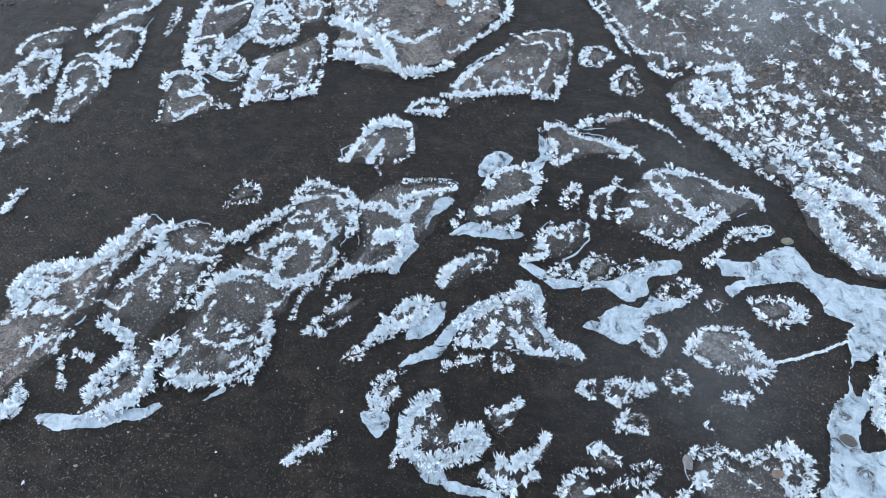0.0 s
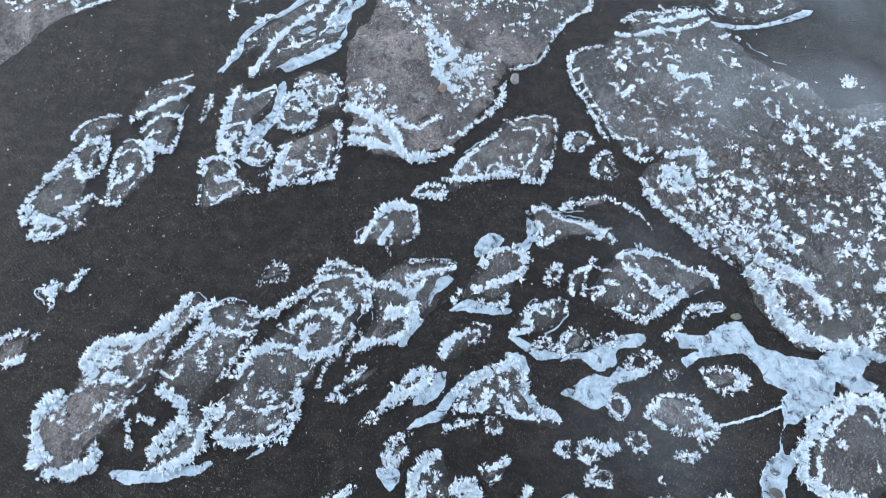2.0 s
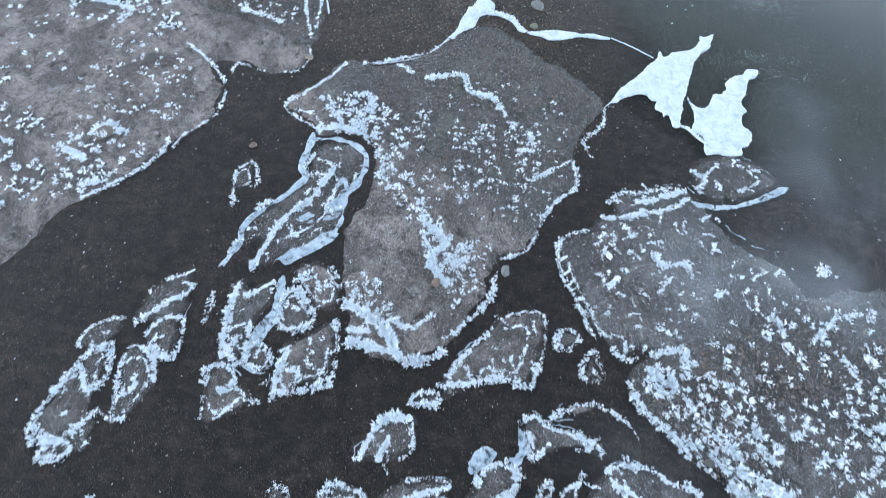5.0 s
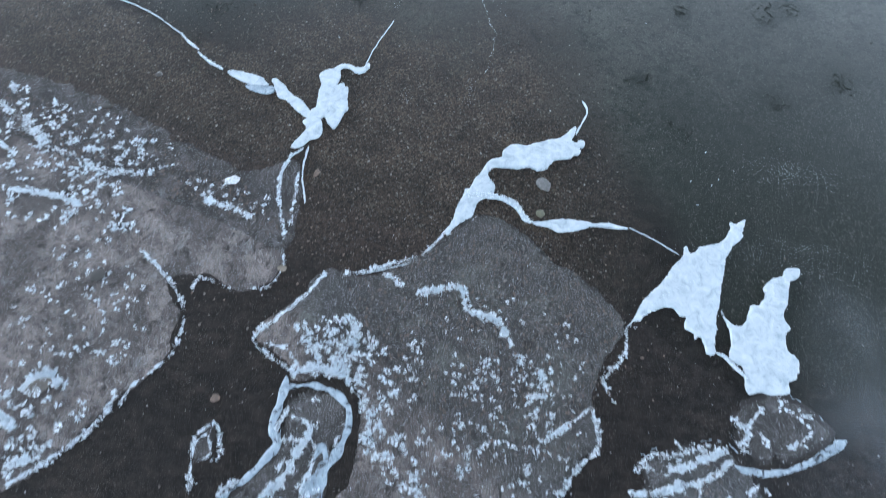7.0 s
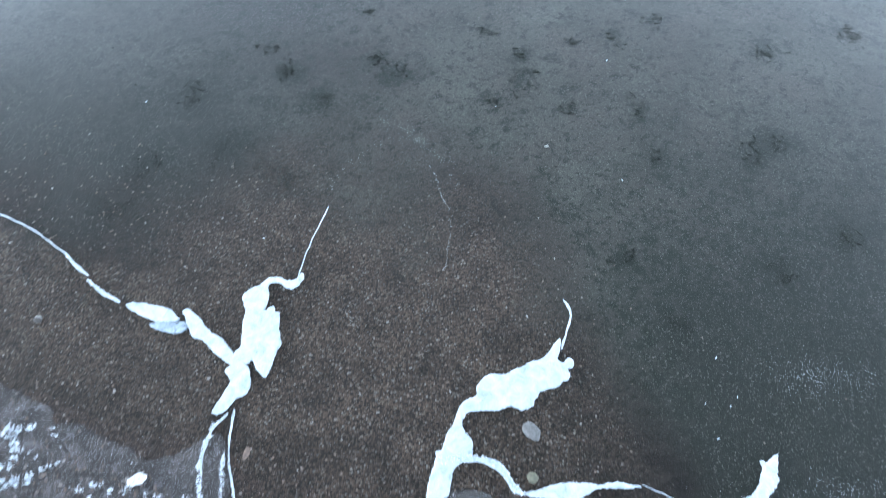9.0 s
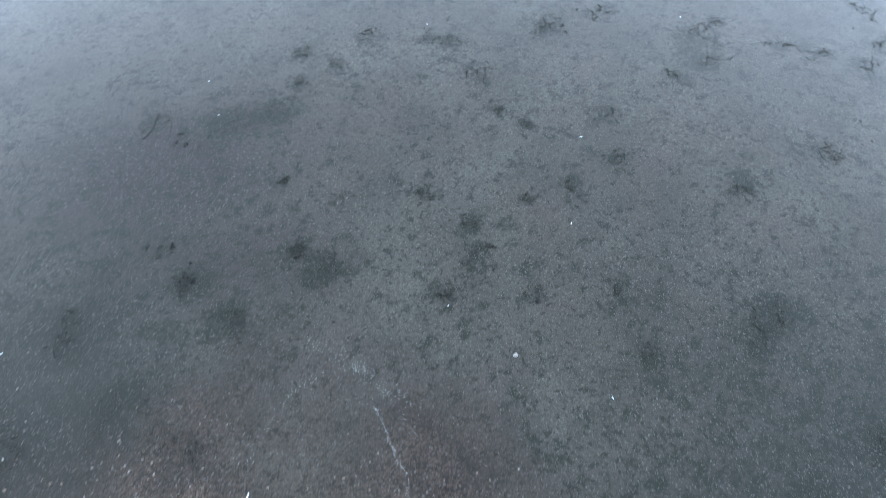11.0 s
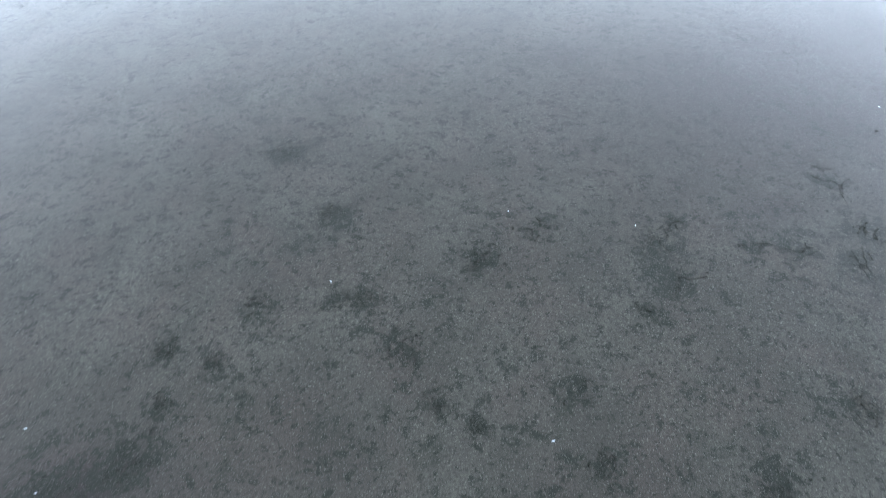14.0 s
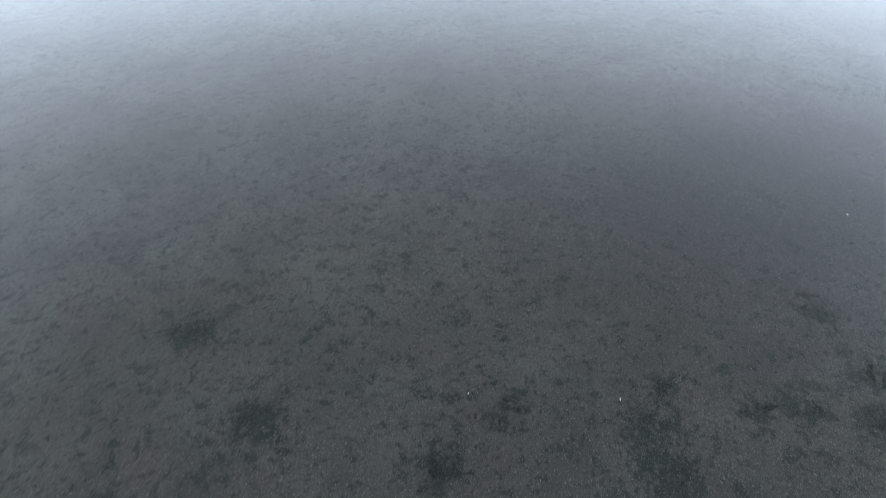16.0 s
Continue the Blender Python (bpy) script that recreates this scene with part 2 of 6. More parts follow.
def make_ice():
    m, n, l, b = material("frosted_ice")
    v = coords(n, l)
    tone = noise_tex(n, l, v, 9, 7, 0.7, 0.6)
    streak = noise_tex(n, l, v, 30, 6, 0.7, 1.0)
    col = ramp(n, l, tone, [(0.3, (0.2, 0.25, 0.29)), (0.46, (0.33, 0.4, 0.46)), (0.66, (0.5, 0.57, 0.63))])
    col = mix(n, l, ramp(n, l, streak, [(0.34, 0.5), (0.5, 0.0)]), col, (0.2, 0.25, 0.28))
    l.new(col, b.inputs["Base Color"])
    b.inputs["Roughness"].default_value = 0.4
    bump(n, l, b, streak, 0.7, 0.008)
    tr = n.new("ShaderNodeBsdfTransparent")
    mx = n.new("ShaderNodeMixShader")
    l.new(ramp(n, l, noise_tex(n, l, v, 13, 6, 0.7, 0.8), [(0.34, 0.8), (0.5, 0.06)]), mx.inputs[0])
    l.new(b.outputs[0], mx.inputs[1])
    l.new(tr.outputs[0], mx.inputs[2])
    l.new(mx.outputs[0], n["Material Output"].inputs["Surface"])
    return m


def make_snow_ice():
    m, n, l, b = material("white_ice")
    v = coords(n, l)
    tone = noise_tex(n, l, v, 11, 7, 0.68, 0.8)
    streak = noise_tex(n, l, v, 35, 4, 0.6, 0.8)
    l.new(ramp(n, l, tone, [(0.3, (0.3, 0.36, 0.41)), (0.48, (0.47, 0.53, 0.57)), (0.68, (0.6, 0.64, 0.67))]), b.inputs["Base Color"])
    b.inputs["Roughness"].default_value = 0.5
    bump(n, l, b, streak, 0.9, 0.01)
    return m


def make_pebble(name, stops):
    m, n, l, b = material(name)
    geo = n.new("ShaderNodeNewGeometry")
    base = ramp(n, l, geo.outputs["Random Per Island"], stops)
    v = coords(n, l)
    g = noise_tex(n, l, v, 90, 3, 0.7)
    base = mix(n, l, ramp(n, l, g, [(0.35, 0.4), (0.6, 0.0)]), base, (0.03, 0.028, 0.025))
    l.new(base, b.inputs["Base Color"])
    b.inputs["Roughness"].default_value = 0.7
    bump(n, l, b, g, 0.4, 0.003)
    return m


def make_stone():
    m, n, l, b = material("stone")
    v = coords(n, l)
    g = noise_tex(n, l, v, 40, 5, 0.65)
    at = n.new("ShaderNodeObjectInfo")
    base = mix(n, l, ramp(n, l, g, [(0.35, 0.6), (0.65, 0.0)]), at.outputs["Color"], (0.05, 0.045, 0.04))
    l.new(base, b.inputs["Base Color"])
    b.inputs["Roughness"].default_value = 0.8
    bump(n, l, b, g, 0.6, 0.006)
    return m


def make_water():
    """Clear water without gloss: its reflection is put on the bed under it, as a coat."""
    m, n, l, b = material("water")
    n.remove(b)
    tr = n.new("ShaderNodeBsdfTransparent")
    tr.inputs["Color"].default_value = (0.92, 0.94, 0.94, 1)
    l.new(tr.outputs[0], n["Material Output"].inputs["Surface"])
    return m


BED, SAND, FROST, ICE, SNOW_ICE = make_ground(), make_sand(), make_frost(), make_ice(), make_snow_ice()
STONE, WATER = make_stone(), make_water()
PEBBLE = make_pebble("pebbles", [(0.0, (0.05, 0.045, 0.04)), (0.35, (0.1, 0.08, 0.065)), (0.6, (0.16, 0.112, 0.082)),
                                 (0.86, (0.18, 0.155, 0.135)), (0.97, (0.23, 0.205, 0.185)), (1.0, (0.36, 0.34, 0.32))])
SILT_GRIT = make_pebble("silt_grit", [(0.0, (0.03, 0.028, 0.024)), (0.5, (0.075, 0.07, 0.06)), (0.9, (0.115, 0.108, 0.094)), (1.0, (0.18, 0.172, 0.155))])
STREAM_STONE = make_pebble("stream_stones", [(0.0, (0.006, 0.005, 0.005)), (0.6, (0.022, 0.017, 0.014)), (0.92, (0.05, 0.04, 0.034)), (1.0, (0.12, 0.1, 0.09))])
GRIT = make_pebble("frosted_grit", [(0.0, (0.02, 0.017, 0.015)), (0.4, (0.06, 0.052, 0.045)), (0.64, (0.13, 0.118, 0.108)),
                                    (0.84, (0.28, 0.27, 0.265)), (1.0, (0.62, 0.65, 0.68))])
rng = np.random.default_rng(7)


# ---- mesh helpers ----
def mesh_of(name, verts, faces, mat, smooth=False):
    me = bpy.data.meshes.new(name)
    verts, faces = np.asarray(verts, dtype=np.float32), np.asarray(faces, dtype=np.int32)
    k = faces.shape[1]
    me.vertices.add(len(verts))
    me.vertices.foreach_set("co", verts.ravel())
    me.loops.add(faces.size)
    me.loops.foreach_set("vertex_index", faces.ravel())
    me.polygons.add(len(faces))
    me.polygons.foreach_set("loop_start", np.arange(0, faces.size, k, dtype=np.int32))
    me.polygons.foreach_set("loop_total", np.full(len(faces), k, dtype=np.int32))
    me.polygons.foreach_set("use_smooth", np.full(len(faces), smooth))
    me.update(calc_edges=True)
    me.validate()
    me.materials.append(mat)
    return me


def child(name, me, parent, label=""):
    ob = new(name, me)
    ob.parent = parent
    ob.matrix_parent_inverse = Matrix.Translation(parent.location).inverted()
    return tagged(ob, label)


def soft_noise(x, y, scale, seed=0.0):
    """Cheap smooth value noise from a few turned waves, about -1 to 1."""
    out = np.zeros_like(x)
    r = np.random.default_rng(int(seed * 10) + 3)
    for k in range(7):
        a, f, p = r.uniform(0, 6.28), scale * r.uniform(0.5, 2.2), r.uniform(0, 6.28)
        out += np.sin((x * math.cos(a) + y * math.sin(a)) * f + p + 0.7 * np.sin(f * 0.6 * (y * math.cos(a) - x * math.sin(a))))
    return out / 4.0


def spline(points, closed, step, ragged=0.0):
    """A smooth line through the plan's points, roughened."""
    p = np.array(points, dtype=float)
    n = len(p)
    segs = n if closed else n - 1
    out = []
    for i in range(segs):
        if closed:
            a, b, c, d = p[i - 1], p[i], p[(i + 1) % n], p[(i + 2) % n]
        else:
            a, b, c, d = p[max(i - 1, 0)], p[i], p[i + 1], p[min(i + 2, n - 1)]
        k = max(2, int(np.linalg.norm(c - b) / step))
        for t in np.arange(k) / k:
            out.append(0.5 * (2 * b + (c - a) * t + (2 * a - 5 * b + 4 * c - d) * t * t + (3 * b - a - 3 * c + d) * t ** 3))
    if not closed:
        out.append(p[-1])
    out = np.array(out)
    if ragged:
        out[:, 0] += ragged * soft_noise(out[:, 0], out[:, 1], 28, 1) + 0.4 * ragged * rng.normal(size=len(out))
        out[:, 1] += ragged * soft_noise(out[:, 0], out[:, 1], 28, 2) + 0.4 * ragged * rng.normal(size=len(out))
    return out


def inside_depth(q, poly):
    """How far the points q lie inside the closed line poly (negative outside), and the nearest points on it."""
    best, near = np.full(len(q), 1e9), np.zeros_like(q)
    odd = np.zeros(len(q), dtype=bool)
    for a, b in zip(poly, np.roll(poly, -1, axis=0)):
        ab = b - a
        t = np.clip(((q - a) @ ab) / max(ab @ ab, 1e-12), 0, 1)
        c = a + t[:, None] * ab
        d = ((q - c) ** 2).sum(1)
        m = d < best
        best[m], near[m] = d[m], c[m]
        if a[1] != b[1]:
            cross = (a[1] > q[:, 1]) != (b[1] > q[:, 1])
            odd ^= cross & (q[:, 0] < ab[0] * (q[:, 1] - a[1]) / ab[1] + a[0])
    return np.where(odd, 1, -1) * np.sqrt(best), near


def sheet(name, poly, s, height, mat, foot, holes=9.0):
    """A low body on the outline poly, its top at height(x, y, depth inside), its skirt down to foot."""
    lo, hi = poly.min(0) - s, poly.max(0) + s
    xs, ys = np.arange(lo[0], hi[0] + s, s), np.arange(lo[1], hi[1] + s, s)
    gx, gy = np.meshgrid(xs, ys)
    q = np.stack([gx.ravel(), gy.ravel()], 1)
    d, near = inside_depth(q, poly)
    keep = (d > -0.72 * s) & (soft_noise(q[:, 0], q[:, 1], 26, 21) < holes)
    edge = d < 0.3 * s
    q = np.where((edge & keep)[:, None], near, q)
    d = np.where(edge, 0, d)
    nx = len(xs)
    idx = np.arange(len(q)).reshape(len(ys), nx)
    quads = np.stack([idx[:-1, :-1], idx[:-1, 1:], idx[1:, 1:], idx[1:, :-1]], -1).reshape(-1, 4)
    quads = quads[keep[quads].all(1)]
    z = height(q[:, 0], q[:, 1], d)
    # skirt round the open edges
    e = np.concatenate([quads[:, [0, 1]], quads[:, [1, 2]], quads[:, [2, 3]], quads[:, [3, 0]]])
    seen = set(map(tuple, e.tolist()))
    rim = np.array([p for p in e.tolist() if (p[1], p[0]) not in seen])
    v = np.column_stack([q, z])
    low = v.copy()
    low[:, 2] = foot
    n = len(v)
    skirt = np.column_stack([rim[:, 1], rim[:, 0], rim[:, 0] + n, rim[:, 1] + n])
    faces = np.concatenate([quads, skirt])
    used, inv = np.unique(faces, return_inverse=True)
    return mesh_of(name, np.concatenate([v, low])[used], inv.reshape(-1, 4), mat, True)


def blades(base, way, length, width):
    """Frost needles: slender lozenges folded along the middle. Returns vertices and triangles."""
    n = len(base)
    side = np.cross(way, rng.normal(size=(n, 3)))
    side /= np.linalg.norm(side, axis=1)[:, None] + 1e-9
    up = np.cross(side, way)
    L, Wd = length[:, None], width[:, None]
    mid = base + way * L * rng.uniform(0.35, 0.6, n)[:, None] - up * Wd * 0.2
    v = np.stack([base, mid + side * Wd * 0.5, base + way * L, mid - side * Wd * 0.5], 1).reshape(-1, 3)
    f = np.array([(0, 1, 2), (0, 2, 3)])
    return v, (np.arange(n)[:, None, None] * 4 + f).reshape(-1, 3)


def tuft_blades(spots, size, count, low=0.25, high=1.25):
    """count needles on each spot, fanned out between the elevations low and high (radians)."""
    n = len(spots)
    base = np.repeat(spots, count, axis=0)
    sz = np.repeat(size, count)
    az, el = rng.uniform(0, 6.283, n * count), rng.uniform(low, high, n * count)
    way = np.column_stack([np.cos(az) * np.cos(el), np.sin(az) * np.cos(el), np.sin(el)])
    length = sz * rng.uniform(0.45, 1.15, n * count)
    return blades(base - way * 0.003, way, length, length * rng.uniform(0.16, 0.3, n * count))


def fan_blades(spots, azimuth, size, count):
    """count needles on each spot, opened like a feather about its azimuth."""
    n = len(spots)
    base = np.repeat(spots, count, axis=0)
    base = base + rng.normal(size=base.shape) * (0.004, 0.004, 0.001)
    az = np.repeat(azimuth, count) + rng.normal(size=n * count) * 0.55
    el = rng.uniform(0.1, 1.0, n * count)
    way = np.column_stack([np.cos(az) * np.cos(el), np.sin(az) * np.cos(el), np.sin(el)])
    length = np.repeat(size, count) * rng.uniform(0.4, 1.1, n * count)
    return blades(base - way * 0.004, way, length, length * rng.uniform(0.18, 0.32, n * count))


# ---- things of the shore ----
ISLES = []


def islet(label, h, outline, sink=None):
    """A low islet or bank. sink: a point and a slope in x and y along which it dips under the water."""
    big = np.ptp(np.array(outline), axis=0).max()
    poly = spline(outline, True, 0.03 if big < 3 else 0.09, 0.012 if big < 3 else 0.018)
    c = poly.mean(0)
    kind = "gravel_bank" if big > 2.6 else "islet"
    ob = new(kind)
    ob.location = (c[0], c[1], -0.03)
    tagged(ob, label, "gravel bank" if big > 2.6 else "islet", "islets in the stream")
    slope = 0.13 if big < 2 else 0.2

    def height(x, y, d):
        t = np.clip(d / slope, 0, 1)
        rough = 0.0035 * soft_noise(x, y, 42, 4) + 0.0065 * soft_noise(x, y, 14, 5)
        z = 0.0015 + (h * 0.5 * t + rough * (0.2 + 0.8 * t)) * (0.75 + 0.25 * soft_noise(x, y, 4, 6))
        if sink:
            z = z - np.maximum(0, (x - sink[0]) * sink[2] + (y - sink[1]) * sink[3])
        return z

    size = float(np.clip(big / 52, 0.013, 0.045))
    mound = child("mound", sheet("mound", poly, size, height, SAND, -0.09), ob)
    tones = {"brown gravel": (0.045, 0.035, 0.03), "pale": (0.2, 0.195, 0.19), "dark": (0.055, 0.048, 0.042), "stony": (0.07, 0.062, 0.056), "stone": (0.06, 0.052, 0.046), "pebble": (0.105, 0.1, 0.098), "gravel": (0.09, 0.083, 0.076),
             "sand": (0.3, 0.245, 0.218), "bare": (0.19, 0.16, 0.14)}
    mound.color = (*next((t for w, t in tones.items() if w in label), (0.1, 0.088, 0.078)), 1)
    me = mound.data
    co = np.zeros(len(me.vertices) * 3, dtype=np.float32)
    me.vertices.foreach_get("co", co)
    co = co.reshape(-1, 3)
    shelf = np.zeros(len(co), dtype=np.float32)
    if sink and "apron" not in label:
        g = math.hypot(sink[2], sink[3])
        shelf = np.clip(((co[:, 0] - sink[0]) * sink[2] + (co[:, 1] - sink[1]) * sink[3]) / g / 0.9 + (1.55 if "sandbank" in label else 0.75), 0, 1).astype(np.float32)
    me.attributes.new("shelf", "FLOAT", "POINT").data.foreach_set("value", shelf)
    ISLES.append((ob, poly, height, mound, []))
    return ISLES[-1]


def on_isle(isle, xy):
    poly, height = isle[1], isle[2]
    d, _ = inside_depth(xy, poly)
    return np.where(d > 0, height(xy[:, 0], xy[:, 1], np.maximum(d, 0)), np.maximum(ground_height(xy[:, 0], xy[:, 1]), 0.0))


def frost_along(isle, width, line):
    """A wall of feathery needles along the line: fans that lean outward from its crest, in clumps, with gaps."""
    step = np.linalg.norm(np.diff(line, axis=0), axis=1)
    total = step.sum()
    n = max(10, int(total * (150 + 4600 * width)))
    cum = np.concatenate([[0], np.cumsum(step)])
    at = rng.uniform(0, total, n)
    seg = np.clip(np.searchsorted(cum, at) - 1, 0, len(step) - 1)
    x, y = np.interp(at, cum, line[:, 0]), np.interp(at, cum, line[:, 1])
    tan = np.diff(line, axis=0)[seg] / (step[seg][:, None] + 1e-9)
    nor = np.column_stack([-tan[:, 1], tan[:, 0]])
    swell = np.clip(0.85 + 0.4 * soft_noise(x, y, 16, 8) + 0.35 * soft_noise(x, y, 60, 18), 0.1, 1.6)
    o = rng.normal(size=n) * 0.46
    off = o * (width * 0.5 + 0.003) * swell
    xy = np.column_stack([x, y]) + nor * off[:, None] + rng.normal(size=(n, 2)) * 0.003
    az = np.arctan2(nor[:, 1], nor[:, 0]) + np.where(o + rng.normal(size=n) * 0.3 > 0, 0, np.pi) + rng.normal(size=n) * 0.6
    size = np.clip(0.014 + width * 0.36, 0.013, 0.04) * rng.uniform(0.6, 1.25, n) * np.clip(swell, 0.6, 1.15)
    full = swell > rng.uniform(0.1, 0.65, n)
    xy, size, az = xy[full], size[full], az[full]
    spots = np.column_stack([xy, on_isle(isle, xy)])
    isle[4].append((xy, width))
    v, f = fan_blades(spots, az, size, 11)
    ob = child("frost_ridge", mesh_of("frost_ridge", v, f, FROST), isle[0], "ridge of white hoarfrost needles")
    return tagged(ob, kind="stuff")


def frost_ridge(isle, width, points):
    frost_along(isle, width, spline(points, False, 0.02, 0.006))


def frost_ring(isle, width):
    poly = isle[1]
    c = poly.mean(0)
    ring = c + (poly - c) * 0.86
    frost_along(isle, width * 0.8, np.concatenate([ring, ring[:1]]))


TUFTS = []
for k in range(14):
    arms = 7
    turn = rng.uniform(0, 6.283, arms)
    reach = rng.uniform(0.003, 0.022, arms)
    spots = np.column_stack([np.cos(turn) * reach, np.sin(turn) * reach, np.zeros(arms)])
    tv, tf = fan_blades(spots, turn, rng.uniform(0.018, 0.04, arms), 15)
    TUFTS.append(mesh_of("frost_tuft", tv, tf, FROST))


def frost_tufts(isle, n, size, area=None):
    poly = isle[1] if area is None else np.array(area)
    lo, hi = poly.min(0), poly.max(0)
    q = rng.uniform(lo, hi, (n * 12, 2))
    ok = (inside_depth(q, poly)[0] > 0) & (inside_depth(q, isle[1])[0] > 0.02)
    lump = soft_noise(q[:, 0], q[:, 1], 7, 9)
    q = q[ok & (lump > rng.uniform(-1.2, 0.6, len(q)))][:n]
    z = on_isle(isle, q)
    for (x, y), h in zip(q, z):
        ob = child("frost_tuft", TUFTS[rng.integers(len(TUFTS))], isle[0])
        k = size * rng.uniform(0.6, 1.5)
        ob.matrix_parent_inverse = Matrix.Translation(isle[0].location).inverted()
        ob.location, ob.rotation_euler, ob.scale = (x, y, h - 0.002), (0, 0, rng.uniform(0, 6.28)), (k, k, k)


def ice_plate(label, outline):
    poly = spline(outline, True, 0.012, 0.004)
    for k in range(2):
        poly[:, k] += 0.006 * soft_noise(poly[:, 0], poly[:, 1], 48, 11 + k) + 0.004 * soft_noise(poly[:, 0], poly[:, 1], 190, 13 + k)
    white = label.startswith("white")

    def height(x, y, d):
        return (0.009 if white else 0.0075) + (0.005 if white else 0.001) * np.clip(d / 0.012, 0, 1) + 0.002 * soft_noise(x, y, 25, 3)

    big = np.ptp(poly, axis=0).max()
    ob = new("ice_plate", sheet("ice_plate", poly, float(np.clip(big / 90, 0.007, 0.014)), height, SNOW_ICE if white else ICE, -0.02, 9.0))
    k = rng.integers(0, len(poly), int(len(poly) * (0.3 if white else 0.2)))
    spots = np.column_stack([poly[k] + rng.normal(size=(len(k), 2)) * 0.006, np.full(len(k), 0.008)])
    fv, ff = tuft_blades(spots, rng.uniform(0.005, 0.013, len(k)), 5, 0.0, 0.8)
    fringe = new("frost_fringe", mesh_of("frost_fringe", fv, ff, FROST))
    fringe.parent = ob
    tagged(fringe, "fringe of fine white frost", kind="stuff")
    return tagged(ob, label, "ice", "ice plates")


def ice_line(label, width, points):
    line = spline(points, False, 0.015, 0.004)
    n = len(line)
    tan = np.gradient(line, axis=0)
    tan /= np.linalg.norm(tan, axis=1)[:, None]
    nor = np.column_stack([-tan[:, 1], tan[:, 0]])
    thin = label.startswith("pale")
    w = width * np.clip(0.85 + (0.6 if thin else 0.3) * soft_noise(line[:, 0], line[:, 1], 20, 3), 0.15, 1.6) * np.clip(np.minimum(np.arange(n), n - 1 - np.arange(n)) / 6 + 0.35, 0, 1)
    h = 0.008 if thin else min(0.02, width * 0.4)
    rows = [np.column_stack([line + nor * (w * o)[:, None], np.full(n, z)]) for o, z in ((-0.5, -0.01), (-0.46, 0.4 * h), (-0.2, h), (0.2, h), (0.46, 0.4 * h), (0.5, -0.01))]
    v = np.concatenate(rows)
    i = np.arange(n - 1)
    f = np.concatenate([np.column_stack([i + k * n, i + 1 + k * n, i + 1 + (k + 1) * n, i + (k + 1) * n]) for k in range(5)])
    ob = new("ice_ridge", mesh_of("ice_ridge", v, f, ICE if thin else SNOW_ICE, True))
    tagged(ob, label, "ice", "ice ridges")
    if "frosted" in label:
        k = int(n * 5)
        j = rng.integers(0, n, k)
        spots = np.column_stack([line[j] + nor[j] * (w[j] * rng.uniform(-0.5, 0.5, k))[:, None], np.full(k, h * 0.6)])
        bv, bf = tuft_blades(spots, np.full(k, 0.008 + width * 0.3), 5)
        tagged(child("frost_needles", mesh_of("frost_needles", bv, bf, FROST), ob), kind="stuff")


def ground_height(x, y):
    """The bed: level with the stream's bottom on the flats, falling away into the lake."""
    d = lake_depth(x, y)
    return 0.004 + 0.002 * soft_noise(x, y, 3, 1) - 0.12 * (1 - np.exp(-np.maximum(d + 0.1, 0) / 5.0))


def lake_depth(x, y):
    """Metres out from the lake's shore line, negative on the flats."""
    shore = np.interp(x, [-12, -6, -4.5, -2.8, -1.5, 0.2, 1.2, 2.5, 5, 12], [8.5, 6.6, 6.0, 5.5, 4.9, 4.6, 4.0, 3.3, 2.6, 1.5])
    return (y - shore) * 0.9


def stone(label, size, x, y):
    bm = bmesh.new()
    bmesh.ops.create_icosphere(bm, subdivisions=3, radius=size / 2)
    r = np.random.default_rng(int(abs(x * 100) + abs(y * 10)))
    a, sx, sy, sz = r.uniform(0, 3.1), r.uniform(1.0, 1.35), r.uniform(0.7, 0.95), r.uniform(0.5, 0.7)
    off = Vector(r.uniform(0, 50, 3))
    for v in bm.verts:
        k = 1 + 0.3 * noise.noise(v.co * (2.2 / size) + off) + 0.08 * noise.noise(v.co * (7 / size) + off)
        v.co = Vector((v.co.x * sx * k, v.co.y * sy * k, v.co.z * sz * k))
    for f in bm.faces:
        f.smooth = True
    me = bpy.data.meshes.new("stone")
    bm.to_mesh(me)
    me.materials.append(STONE)
    ob = new("stone", me)
    tint = {"brown": (0.17, 0.12, 0.09), "reddish": (0.24, 0.12, 0.085), "olive": (0.15, 0.15, 0.1), "white": (0.75, 0.77, 0.78), "pale": (0.33, 0.33, 0.3),
            "tan": (0.26, 0.22, 0.17), "grey": (0.17, 0.17, 0.165), "dark": (0.06, 0.055, 0.05)}
    ob.color = (*next((c for w, c in tint.items() if w in label), (0.15, 0.13, 0.11)), 1)
    base = 0.03 if ("sand" in label or "bank" in label or "frost" in label or "islet" in label or "gravel" in label) else float(ground_height(np.array([x]), np.array([y]))[0])
    ob.location, ob.rotation_euler = (x, y, base + size * 0.12), (0, 0, a)
    tagged(ob, label, "stone")
    if "capped" in label:
        spots = np.column_stack([rng.normal(size=(60, 2)) * size * 0.3, np.full(60, size * 0.2)])
        fv, ff = tuft_blades(spots, np.full(60, 0.03), 8)
        fc = new("frost_cap", mesh_of("frost_cap", fv, ff, FROST))
        fc.parent = ob
        tagged(fc, "cap of white hoarfrost needles", kind="stuff")


